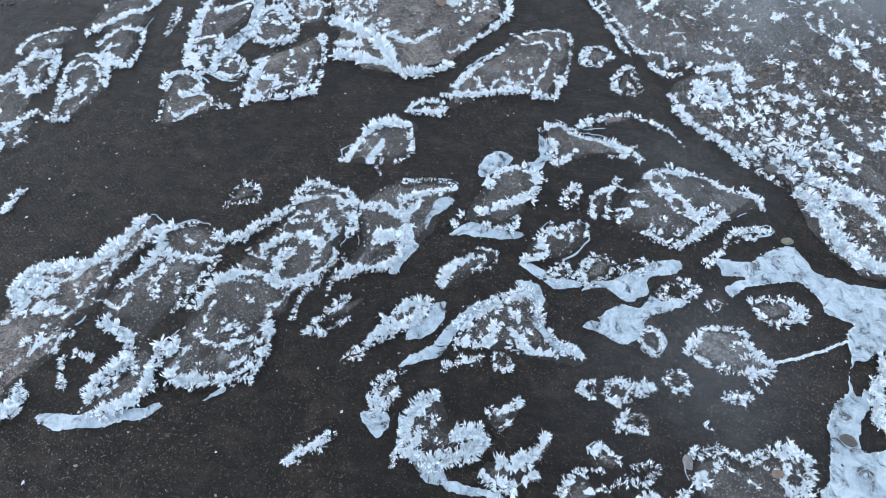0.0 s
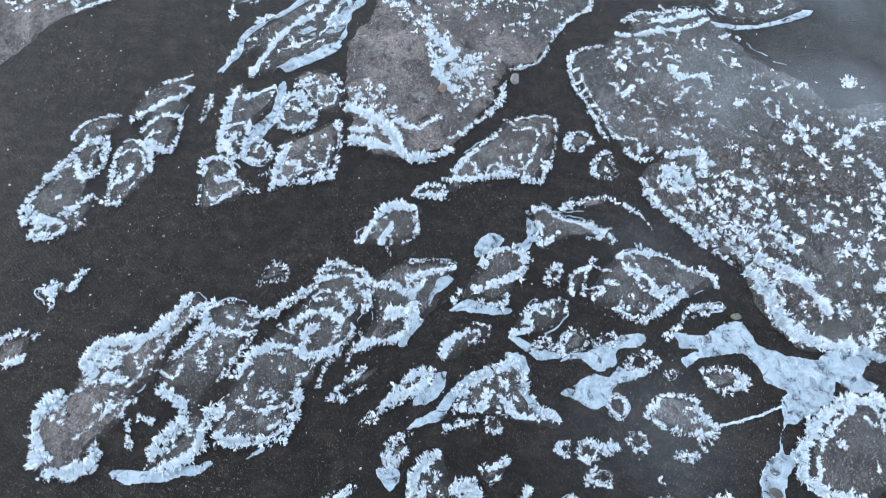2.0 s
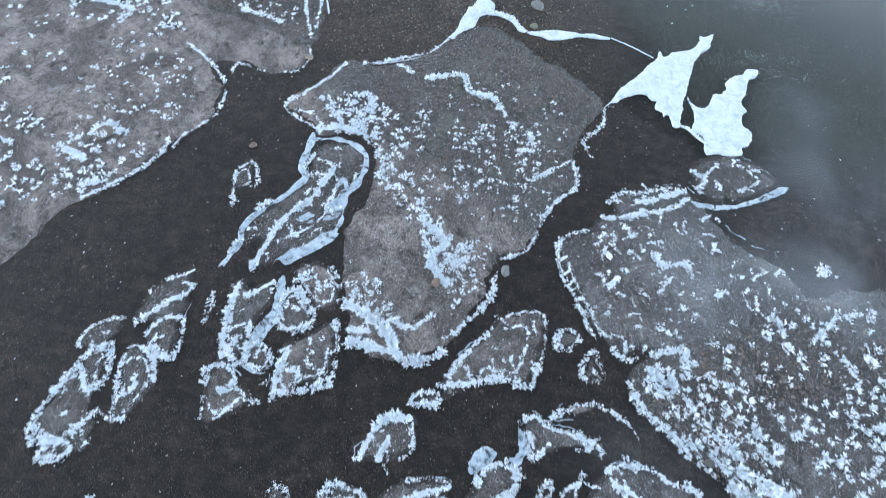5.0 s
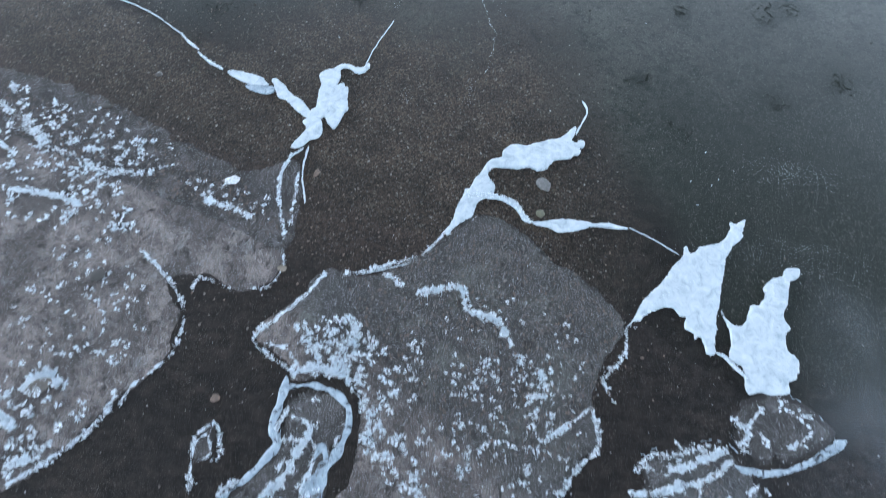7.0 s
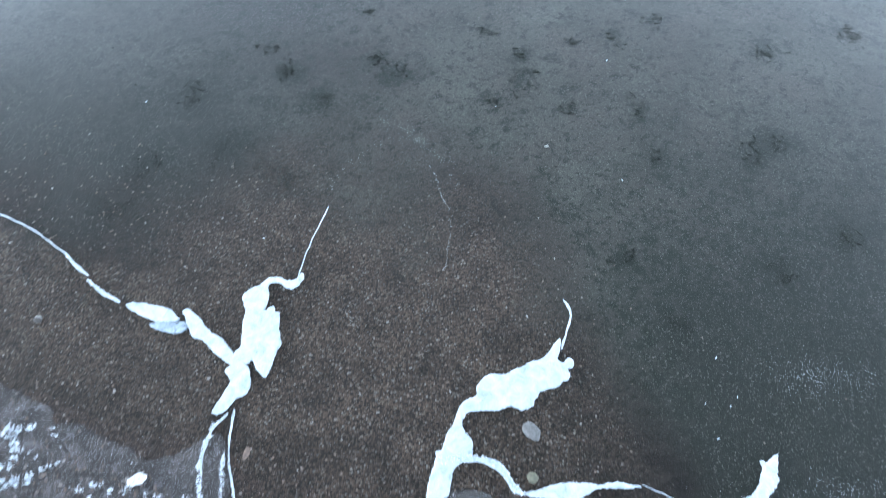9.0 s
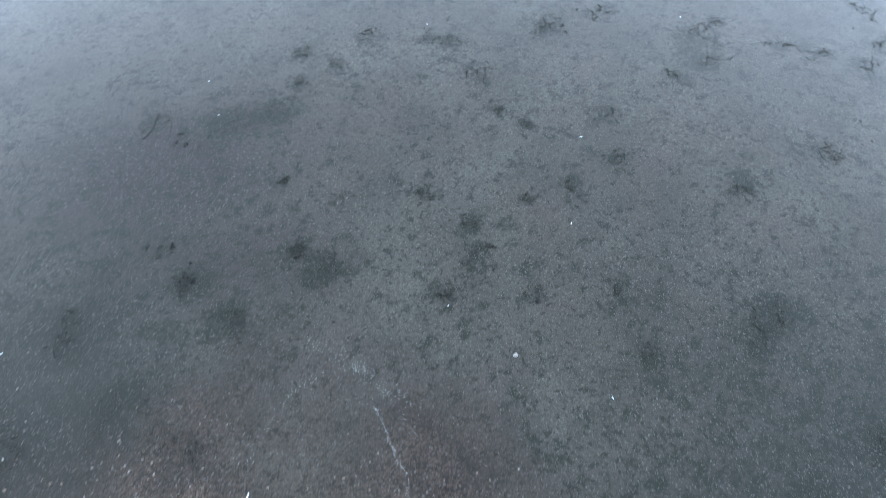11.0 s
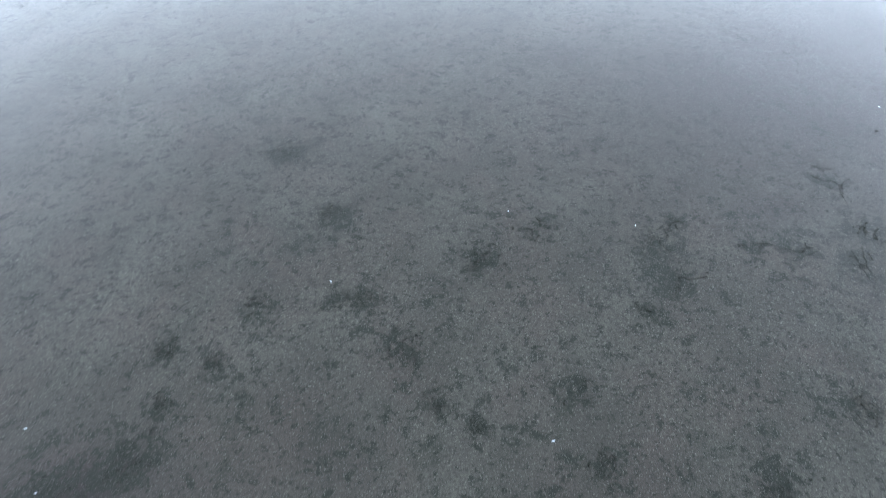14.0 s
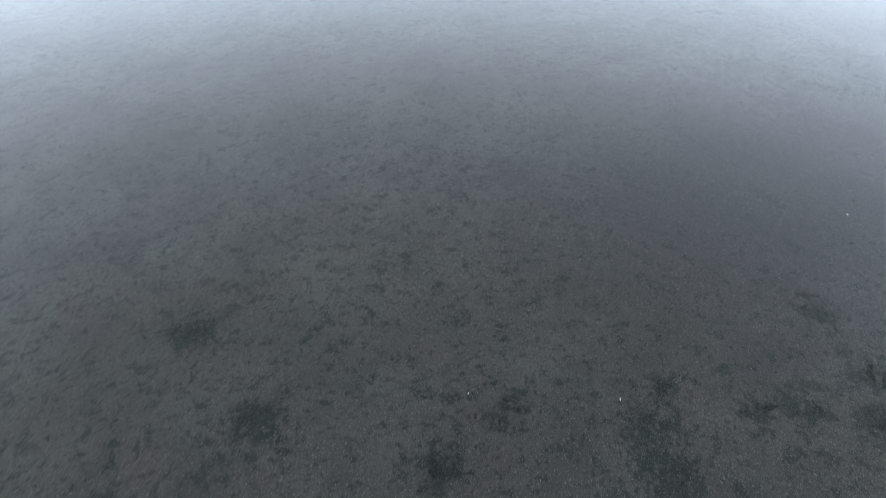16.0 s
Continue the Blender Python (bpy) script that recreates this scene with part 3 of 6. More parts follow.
def make_feather():
    n = 9
    t = np.linspace(0, 1, n)
    w = 0.009 * np.sin(np.pi * np.clip(t * 0.92 + 0.08, 0, 1)) ** 0.7
    x, z = 0.055 * (t - 0.5), 0.004 + 0.006 * (2 * t - 1) ** 2
    rows = [np.column_stack([x, o * w, z + (0.0015 if o == 0 else -0.001) * 1.0]) for o in (-1, -0.3, 0, 0.3, 1)]
    i = np.arange(n - 1)
    f = np.concatenate([np.column_stack([i + k * n, i + 1 + k * n, i + 1 + (k + 1) * n, i + (k + 1) * n]) for k in range(4)])
    return mesh_of("feather", np.concatenate(rows), f, SNOW_ICE, True)


FEATHER = make_feather()


def feather(x, y):
    ob = new("feather", FEATHER)
    k = rng.uniform(0.45, 0.8)
    ob.location, ob.rotation_euler, ob.scale = (x, y, 0.001), (0, 0, rng.uniform(0, 6.28)), (k, k, k)
    tagged(ob, "small white feather floating on still water", "feather", "feathers on the lake")


# ---- ground and water ----
def axis(lo, hi, step):
    mid = np.arange(lo, hi + step / 2, step)
    out = np.array([0.2, 0.5, 1, 2, 4, 8, 16, 40, 100, 250, 600, 1500, 4000.0])
    return np.concatenate([lo - out[::-1], mid, hi + out])


# patches of weed on the lake bed: place and reach
WEED_OUT = [(-0.13, 16.22, 0.3), (0.35, 14.74, 0.3), (-0.7, 13.7, 0.16), (1.78, 13.7, 0.22), (2.75, 14, 0.12), (4.2, 13.54, 0.16), (3.76, 13.24, 0.26), (3.65, 12.84, 0.28), (3.27, 12.43, 0.15), (4.93, 12.93, 0.14), (5.31, 12.77, 0.2), (6.32, 12.75, 0.25), (5.86, 12.34, 0.2), (0.42, 13.41, 0.2), (2.15, 11.86, 0.14), (0.83, 12.08, 0.12), (-1.65, 13.42, 0.12), (-1.2, 13.15, 0.12), (-1.68, 12.8, 0.14), (0.59, 12.84, 0.18), (2.43, 13.92, 0.12), (1.11, 11.77, 0.1), (2.08, 11.11, 0.14), (4.45, 11.05, 0.2), (3.34, 10.58, 0.22), (-1.96, 12.42, 0.3), (6.57, 13.62, 0.2)]
WEED_MID = [(-2.58, 12.2, 0.35), (-3.35, 12.28, 0.2), (-2.98, 12.03, 0.12), (-1.81, 11.25, 0.1), (-1.61, 10.26, 0.1), (-2.65, 9.98, 0.2), (0.24, 10.36, 0.14), (0.14, 9.85, 0.16), (1.54, 9.48, 0.14), (2.97, 8.97, 0.24), (1.84, 13.64, 0.16), (0.09, 13.54, 0.14), (0.88, 10.66, 0.1), (0.71, 9.45, 0.1), (-1.39, 10, 0.25), (-3.02, 10.43, 0.1), (-0.26, 10.88, 0.14), (1.41, 10.78, 0.12)]
WEED_NEAR = [(-2.72, 9.96, 0.12), (-3.18, 8.82, 0.22), (-1.69, 10.22, 0.18), (-2.66, 8.38, 0.22), (-0.11, 9.57, 0.14), (-3.72, 9.54, 0.3), (-4.35, 7.09, 0.3), (1.63, 8.66, 0.12), (2.73, 8.71, 0.16), (3.32, 7.73, 0.2), (0.26, 10.05, 0.1), (1.07, 7.39, 0.1), (1.44, 6.6, 0.12), (2.61, 7.32, 0.2), (-2.28, 9.52, 0.2), (-4.01, 8.55, 0.25), (-4.26, 7.89, 0.3)]
# dark purple-brown patches on the bed: place, reach in x and y, strength
BROWN_PATCHES = [(-3.2, 11.6, 1.7, 1.2, 0.9), (-2.4, 10.2, 1.4, 0.8, 0.5), (9.0, 15.8, 4.6, 2.6, 1.0), (4.9, 17.6, 1.5, 0.8, 0.5), (-2.5, 12.2, 0.9, 0.35, 0.9), (-1.4, 10.0, 0.45, 0.3, 0.6), (5.6, 13.4, 1.2, 0.5, 0.5), (-3.2, 10.5, 1.0, 0.6, 0.4)]


def make_bed():
    xs, ys = axis(-9, 15, 0.12), axis(-4, 24, 0.12)
    gx, gy = np.meshgrid(xs, ys)
    x, y = gx.ravel(), gy.ravel()
    z = ground_height(np.clip(x, -40, 40), np.clip(y, -60, 60))
    idx = np.arange(len(x)).reshape(len(ys), len(xs))
    f = np.stack([idx[:-1, :-1], idx[:-1, 1:], idx[1:, 1:], idx[1:, :-1]], -1).reshape(-1, 4)
    me = mesh_of("ground", np.column_stack([x, y, z]), f, BED, True)
    at = me.attributes.new("lake", "FLOAT", "POINT")
    at.data.foreach_set("value", np.clip((lake_depth(x, y) - np.interp(x, [-4.4, -2.2, -0.3, 1.8], [0.3, 0.8, 0.8, -0.5])) / np.interp(x, [-4.4, -2.2, -0.3, 1.8], [2.6, 4.5, 4.5, 2.0]), -0.2, 1.2).astype(np.float32))
    d = lake_depth(x, y)
    gravel = np.exp(-((d - 1.2) / np.where(d > 1.2, 2.3, 1.5)) ** 2) * np.interp(x, [-0.3, 1.2], [1.0, 0.0])
    gravel = gravel * np.where(d > 1.2, np.interp(x, [-4.2, -2.4], [0.15, 1.0]), 1.0)
    weeds = np.clip(np.maximum(np.interp(x, [-3.4, -1.8], [1, 0]) * np.interp(y, [8.5, 12.5], [1, 0]), np.interp(x, [0.4, 1.4], [0, 1]) * np.interp(y - 0.3 * x, [5.8, 9], [1, 0])), 0, 1)
    clump = np.zeros_like(x)
    for cx, cy, r in WEED_OUT + WEED_MID + WEED_NEAR:
        clump = np.maximum(clump, np.exp(-((x - cx) ** 2 + (y - cy) ** 2) / r ** 2))
    brown_patch = np.zeros_like(x)
    for cx, cy, rx, ry, k in BROWN_PATCHES:
        brown_patch = np.maximum(brown_patch, k * np.exp(-((x - cx) / rx) ** 2 - ((y - cy) / ry) ** 2))
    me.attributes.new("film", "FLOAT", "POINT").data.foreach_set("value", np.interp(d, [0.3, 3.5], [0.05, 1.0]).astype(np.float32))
    me.attributes.new("clump", "FLOAT", "POINT").data.foreach_set("value", clump.astype(np.float32))
    me.attributes.new("brown_patch", "FLOAT", "POINT").data.foreach_set("value", brown_patch.astype(np.float32))
    me.attributes.new("weeds", "FLOAT", "POINT").data.foreach_set("value", weeds.astype(np.float32))
    ag = me.attributes.new("gravel", "FLOAT", "POINT")
    ag.data.foreach_set("value", np.clip(gravel * 1.15, 0, 1).astype(np.float32))
    return tagged(new("ground", me), "dark sand and silt bed of stream and lake", "ground", kind="structure")


ground = make_bed()
R = 4000.0
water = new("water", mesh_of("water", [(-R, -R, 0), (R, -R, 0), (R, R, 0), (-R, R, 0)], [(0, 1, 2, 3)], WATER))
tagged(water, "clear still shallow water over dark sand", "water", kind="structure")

ICO_V = []
g5 = (1 + 5 ** 0.5) / 2
for a in (-1, 1):
    for b in (-g5, g5):
        ICO_V += [(0, a, b), (a, b, 0), (b, 0, a)]
ICO_V = np.array(ICO_V, dtype=float)
ICO_V /= np.linalg.norm(ICO_V[0])


def ico_faces():
    bm = bmesh.new()
    for p in ICO_V:
        bm.verts.new(p)
    bmesh.ops.convex_hull(bm, input=bm.verts)
    bm.verts.index_update()
    out = [[v.index for v in f.verts] for f in bm.faces]
    bm.free()
    return np.array(out)


ICO_F = ico_faces()


OCT_V = np.array([(1, 0, 0), (-1, 0, 0), (0, 1, 0), (0, -1, 0), (0, 0, 1), (0, 0, -1)], dtype=float)
OCT_F = np.array([(0, 2, 4), (2, 1, 4), (1, 3, 4), (3, 0, 4), (2, 0, 5), (1, 2, 5), (3, 1, 5), (0, 3, 5)])


def pebbles(name, label, spots, sizes, tiny=False, mat=None):
    n = len(spots)
    form, sides = (OCT_V, OCT_F) if tiny else (ICO_V, ICO_F)
    k = len(form)
    sc = np.column_stack([rng.uniform(0.8, 1.35, n), rng.uniform(0.65, 1.0, n), rng.uniform(0.4, 0.7, n)]) * (sizes / 2)[:, None]
    v = form[None] * (1 + 0.16 * rng.normal(size=(n, k, 1))) * sc[:, None, :]
    a = rng.uniform(0, 6.28, n)
    ca, sa = np.cos(a)[:, None], np.sin(a)[:, None]
    v = np.stack([v[..., 0] * ca - v[..., 1] * sa, v[..., 0] * sa + v[..., 1] * ca, v[..., 2]], -1) + spots[:, None, :]
    f = (np.arange(n)[:, None, None] * k + sides).reshape(-1, 3)
    ob = new(name, mesh_of(name, v.reshape(-1, 3), f, mat or PEBBLE))
    return tagged(ob, label, "gravel" if label else "", kind="stuff")


def strew(n, lo, hi, keep, small, large):
    q = rng.uniform(lo, hi, (n, 2))
    q = q[keep(q[:, 0], q[:, 1])]
    s = small * (large / small) ** (rng.uniform(0, 1, len(q)) ** 2.2)
    return np.column_stack([q, ground_height(q[:, 0], q[:, 1]) + s * 0.1]), s



def area_of(poly):
    x, y = poly[:, 0], poly[:, 1]
    return 0.5 * abs(np.dot(x, np.roll(y, -1)) - np.dot(y, np.roll(x, -1)))


def inside_spots(poly, n, margin):
    lo, hi = poly.min(0), poly.max(0)
    q = rng.uniform(lo, hi, (int(n * 2.2) + 8, 2))
    return q[inside_depth(q, poly)[0] > margin][:n]


def curls(isle):
    """Short wandering frost ridges on the tops of the smaller islets."""
    c = isle[1].mean(0)
    if rng.uniform() < 0.6:
        ring = c + (isle[1] - c) * rng.uniform(0.5, 0.68)
        a = int(rng.integers(0, len(ring)))
        frost_along(isle, 0.012, np.roll(ring, a, axis=0)[:int(len(ring) * rng.uniform(0.4, 0.8))])
    for x, y in inside_spots(isle[1], int(area_of(isle[1]) * 26), 0.02):
        a, turn = rng.uniform(0, 6.28), rng.uniform(-1.2, 1.2)
        line = [(x, y)]
        for k in range(int(rng.integers(2, 5))):
            line.append((line[-1][0] + 0.035 * math.cos(a), line[-1][1] + 0.035 * math.sin(a)))
            a += turn * 0.6
        frost_along(isle, rng.uniform(0.008, 0.022), spline(line, False, 0.02, 0.004))


def ice_rim(isle):
    """A thin broken rim of pale ice round the foot of an islet, wider in places."""
    poly = isle[1]
    n = len(poly)
    tan = np.roll(poly, -1, axis=0) - np.roll(poly, 1, axis=0)
    tan /= np.linalg.norm(tan, axis=1)[:, None] + 1e-9
    nor = np.column_stack([tan[:, 1], -tan[:, 0]])
    if (nor * (poly - poly.mean(0))).sum() < 0:
        nor = -nor
    w = np.clip(-0.004 + 0.017 * soft_noise(poly[:, 0], poly[:, 1], 9, 51) + 0.009 * soft_noise(poly[:, 0], poly[:, 1], 70, 52), 0, 0.04)
    rows = [np.column_stack([poly + nor * (w * k - 0.006)[:, None], np.full(n, z)]) for k, z in ((0.0, 0.004), (0.3, 0.0065), (0.85, 0.006), (1.0, -0.004))]
    i = np.arange(n)
    j = (i + 1) % n
    keep = (w > 0.004) & (np.roll(w, -1) > 0.004)
    f = np.concatenate([np.column_stack([i + k * n, j + k * n, j + (k + 1) * n, i + (k + 1) * n])[keep] for k in range(3)])
    if len(f):
        rim = child("ice_rim", mesh_of("ice_rim", np.concatenate(rows), f, ICE, True), isle[0], "thin broken rim of pale ice")
        tagged(rim, kind="stuff")


def cobbles(isle, n, small, large, area=None):
    q = inside_spots(isle[1] if area is None else np.array(area), n, 0.0)
    s = small * (large / small) ** (rng.uniform(0, 1, len(q)) ** 2.0)
    g = pebbles("cobbles", "", np.column_stack([q, on_isle(isle, q) + s * 0.15]), s)
    g.parent = isle[0]
    g.matrix_parent_inverse = Matrix.Translation(isle[0].location).inverted()


def dress(isle):
    """Rime on the sand along the frost ridges, grit, and fine frost dust."""
    ob, poly, height, mound, ridges = isle
    me = mound.data
    v = np.zeros(len(me.vertices) * 3, dtype=np.float32)
    me.vertices.foreach_get("co", v)
    v = v.reshape(-1, 3)[:, :2].astype(float)
    rime = np.zeros(len(v))
    for xy, width in ridges:
        pts = xy[::3]
        for k in range(0, len(v), 4000):
            d = np.sqrt(((v[k:k + 4000, None, :] - pts[None]) ** 2).sum(-1)).min(1)
            rime[k:k + 4000] = np.maximum(rime[k:k + 4000], np.clip(1.0 - d / (0.012 + 0.3 * width), 0, 1))
    at = me.attributes.new("rime", "FLOAT", "POINT")
    at.data.foreach_set("value", rime.astype(np.float32))
    ad = me.attributes.new("damp", "FLOAT", "POINT")
    ad.data.foreach_set("value", (np.clip(1 - inside_depth(v, poly)[0] / 0.06, 0, 1) * (0.2 if "gravel_bank" in ob.name else 1.0)).astype(np.float32))
    a = area_of(poly)
    q = inside_spots(poly, int(min(a * 2000, 11000)), 0.01)
    if len(q):
        s = 0.0045 * (4.0 ** (rng.uniform(0, 1, len(q)) ** 2.0))
        g = pebbles("grit", "", np.column_stack([q, height(q[:, 0], q[:, 1], inside_depth(q, poly)[0]) + s * 0.12]), s, True, GRIT)
        g.parent = ob
        g.matrix_parent_inverse = Matrix.Translation(ob.location).inverted()
    q = inside_spots(poly, int(min(a * 900, 9000)), 0.005)
    q = q[soft_noise(q[:, 0], q[:, 1], 13, 31) > rng.uniform(0.0, 1.1, len(q))]
    if len(q):
        bv, bf = tuft_blades(np.column_stack([q, on_isle(isle, q)]), rng.uniform(0.003, 0.011, len(q)), 3, 0.0, 0.9)
        tagged(child("frost_dust", mesh_of("frost_dust", bv, bf, FROST), ob), "specks of fine frost", kind="stuff")



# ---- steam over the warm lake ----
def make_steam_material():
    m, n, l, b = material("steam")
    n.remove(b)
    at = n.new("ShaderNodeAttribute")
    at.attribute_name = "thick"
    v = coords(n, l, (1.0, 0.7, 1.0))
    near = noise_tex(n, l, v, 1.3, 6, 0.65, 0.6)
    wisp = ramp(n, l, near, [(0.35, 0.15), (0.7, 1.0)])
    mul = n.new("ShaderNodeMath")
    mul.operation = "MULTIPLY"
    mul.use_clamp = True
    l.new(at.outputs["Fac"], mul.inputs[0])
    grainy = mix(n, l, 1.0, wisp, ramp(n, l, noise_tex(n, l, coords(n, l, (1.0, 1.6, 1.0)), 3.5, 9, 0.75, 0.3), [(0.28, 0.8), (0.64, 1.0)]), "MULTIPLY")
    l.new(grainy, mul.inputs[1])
    # the haze is put into the sheet's pale colour and its opacity
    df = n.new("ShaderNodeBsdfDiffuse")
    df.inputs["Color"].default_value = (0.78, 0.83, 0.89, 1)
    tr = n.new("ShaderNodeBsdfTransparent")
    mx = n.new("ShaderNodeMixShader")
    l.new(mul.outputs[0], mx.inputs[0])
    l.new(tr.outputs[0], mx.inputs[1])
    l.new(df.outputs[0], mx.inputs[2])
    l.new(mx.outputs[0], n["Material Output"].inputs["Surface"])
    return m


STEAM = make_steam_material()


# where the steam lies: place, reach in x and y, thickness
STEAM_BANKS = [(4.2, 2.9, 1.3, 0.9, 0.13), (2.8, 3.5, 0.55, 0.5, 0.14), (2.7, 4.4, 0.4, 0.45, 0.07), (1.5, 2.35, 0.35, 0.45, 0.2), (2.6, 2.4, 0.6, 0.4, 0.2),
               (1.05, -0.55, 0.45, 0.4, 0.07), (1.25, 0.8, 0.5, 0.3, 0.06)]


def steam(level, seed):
    """One thin see-through sheet that stands in for steam haze over the bay and the channels."""
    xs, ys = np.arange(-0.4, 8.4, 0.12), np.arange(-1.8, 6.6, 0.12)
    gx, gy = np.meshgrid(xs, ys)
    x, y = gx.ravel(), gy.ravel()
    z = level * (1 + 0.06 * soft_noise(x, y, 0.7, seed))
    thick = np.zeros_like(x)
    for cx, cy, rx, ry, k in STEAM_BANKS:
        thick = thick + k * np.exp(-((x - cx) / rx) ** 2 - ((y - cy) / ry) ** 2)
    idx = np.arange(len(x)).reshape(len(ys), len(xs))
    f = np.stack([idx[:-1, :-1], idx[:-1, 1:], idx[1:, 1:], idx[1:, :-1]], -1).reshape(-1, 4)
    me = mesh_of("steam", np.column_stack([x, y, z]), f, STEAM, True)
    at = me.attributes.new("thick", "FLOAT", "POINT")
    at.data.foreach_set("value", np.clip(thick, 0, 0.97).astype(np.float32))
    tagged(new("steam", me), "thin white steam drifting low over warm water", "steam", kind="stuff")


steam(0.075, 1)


def flakes(label, x, y, wide, deep, turn, n):
    """Tiny white flakes scattered on the water."""
    q = rng.normal(size=(n, 2)) * (wide, deep)
    c, k = math.cos(turn), math.sin(turn)
    p = np.column_stack([x + q[:, 0] * c - q[:, 1] * k, y + q[:, 0] * k + q[:, 1] * c, np.full(n, 0.002)])
    v, f = tuft_blades(p, rng.uniform(0.003, 0.009, n), 3, 0.0, 0.4)
    tagged(new("white_flakes", mesh_of("white_flakes", v, f, FROST)), label, "frost", kind="stuff")


def foam_line(label, points, n, spread, size):
    """A faint line of foam and frost flakes drawn out on still water."""
    line = spline(points, False, 0.03, 0.012)
    j = rng.integers(0, len(line), n)
    q = line[j] + rng.normal(size=(n, 2)) * spread * rng.uniform(0.2, 1.0, (n, 1))
    v, f = tuft_blades(np.column_stack([q, np.full(n, 0.002)]), rng.uniform(0.4, 1.0, n) * size, 2, 0.0, 0.3)
    tagged(new("foam_line", mesh_of("foam_line", v, f, FROST)), label, "foam", kind="stuff")


def lake_weed(n):
    """Dark weed on the lake bed, in loose patches."""
    q = rng.uniform((-8, 4.5), (14, 24), (n * 5, 2))
    q = q[(soft_noise(q[:, 0], q[:, 1], 2.4, 41) + 0.6 * soft_noise(q[:, 0], q[:, 1], 8, 42) > rng.uniform(0.1, 1.6, len(q))) & (lake_depth(q[:, 0], q[:, 1]) > np.interp(q[:, 0], [-4, -2, 0.5, 1.5], [1.2, 2.6, 2.6, 0.6]))][:n]
    patches = []
    for cx, cy, r in WEED_OUT + WEED_MID + WEED_NEAR:
        for k in range(4):
            mid = rng.normal(size=2) * r * 0.55 + (cx, cy)
            patches.append(rng.normal(size=(int(90 * r) + 4, 2)) * (r * rng.uniform(0.2, 0.6), r * rng.uniform(0.2, 0.5)) + mid)
    q = np.concatenate([q] + patches)
    spots = np.column_stack([q, ground_height(q[:, 0], q[:, 1])])
    v, f = tuft_blades(spots, rng.uniform(0.01, 0.03, len(q)), 8, 0.0, 0.6)
    m, nn, ll, b = material("weed")
    ll.new(ramp(nn, ll, noise_tex(nn, ll, coords(nn, ll), 6, 3), [(0.35, (0.016, 0.019, 0.014)), (0.65, (0.034, 0.038, 0.027))]), b.inputs["Base Color"])
    b.inputs["Roughness"].default_value = 0.8
    tagged(new("lake_weed", mesh_of("lake_weed", v, f, m)), "dark green weed in patches on the lake bed", "weed", kind="stuff")



# ---- the flats: islets, banks and ice ----
isle = islet("broad sandy islet with a hollow, heavily frosted edges", 0.045, [(-2.6, -1.1), (-2.64, -0.98), (-2.48, -0.84), (-2.49, -0.65), (-2.44, -0.45), (-2.14, -0.4), (-2.03, -0.13), (-1.93, -0.09), (-1.83, -0.2), (-1.94, -0.44), (-1.97, -0.63), (-2.06, -0.78), (-2.05, -0.92), (-2.19, -1.13), (-2.13, -1.21), (-2.19, -1.29), (-2.41, -1.33), (-2.52, -1.25)])
frost_ridge(isle, .085, [(-2.43, -1.26), (-2.54, -1.1), (-2.57, -1.01), (-2.49, -0.86)])
frost_ridge(isle, .06, [(-2.4, -1.32), (-2.27, -1.27), (-2.15, -1.22), (-2.18, -1.09)])
frost_ridge(isle, .055, [(-2.46, -0.69), (-2.39, -0.53), (-2.12, -0.43), (-1.99, -0.2), (-1.96, -0.1)])
frost_ridge(isle, .05, [(-2.41, -0.64), (-2.33, -0.73)])
frost_ridge(isle, .05, [(-2.38, -0.56), (-2.27, -0.65), (-2.25, -0.58)])
frost_ridge(isle, .05, [(-2.28, -0.72), (-2.15, -0.72)])
frost_ridge(isle, .03, [(-2.08, -0.93), (-2.1, -0.86), (-2.03, -0.82)])
frost_ridge(isle, .03, [(-2.04, -0.95), (-1.96, -1.1)])
frost_ridge(isle, .03, [(-1.99, -0.91), (-1.88, -0.93)])
frost_tufts(isle, 14, .7)

isle = islet("long dark islet crossed by ridges of white frost", 0.04, [(-1.84, -1.16), (-1.83, -1.22), (-1.62, -1.16), (-1.55, -0.99), (-1.56, -0.87), (-1.63, -0.75), (-1.54, -0.52), (-1.48, -0.33), (-1.41, -0.2), (-1.5, -0.16), (-1.58, -0.09), (-1.7, -0.1), (-1.83, -0.16), (-1.82, -0.27), (-1.87, -0.43), (-1.96, -0.56), (-1.96, -0.73), (-1.82, -0.81), (-1.73, -0.86), (-1.73, -0.96), (-1.82, -1.07)])
frost_ridge(isle, .05, [(-1.79, -1.19), (-1.63, -1.1), (-1.57, -0.97), (-1.59, -0.78)])
frost_ridge(isle, .055, [(-1.93, -0.73), (-1.79, -0.78), (-1.71, -0.9), (-1.82, -1.04), (-1.81, -1.13)])
frost_ridge(isle, .045, [(-1.95, -0.56), (-1.86, -0.44), (-1.8, -0.28), (-1.84, -0.17), (-1.66, -0.1)])
frost_ridge(isle, .035, [(-1.6, -0.63), (-1.53, -0.46), (-1.48, -0.32)])
frost_ridge(isle, .03, [(-1.77, -0.31), (-1.62, -0.32), (-1.45, -0.28)])
frost_ridge(isle, .045, [(-2.03, -0.47), (-1.88, -0.21)])
frost_tufts(isle, 16, .7)

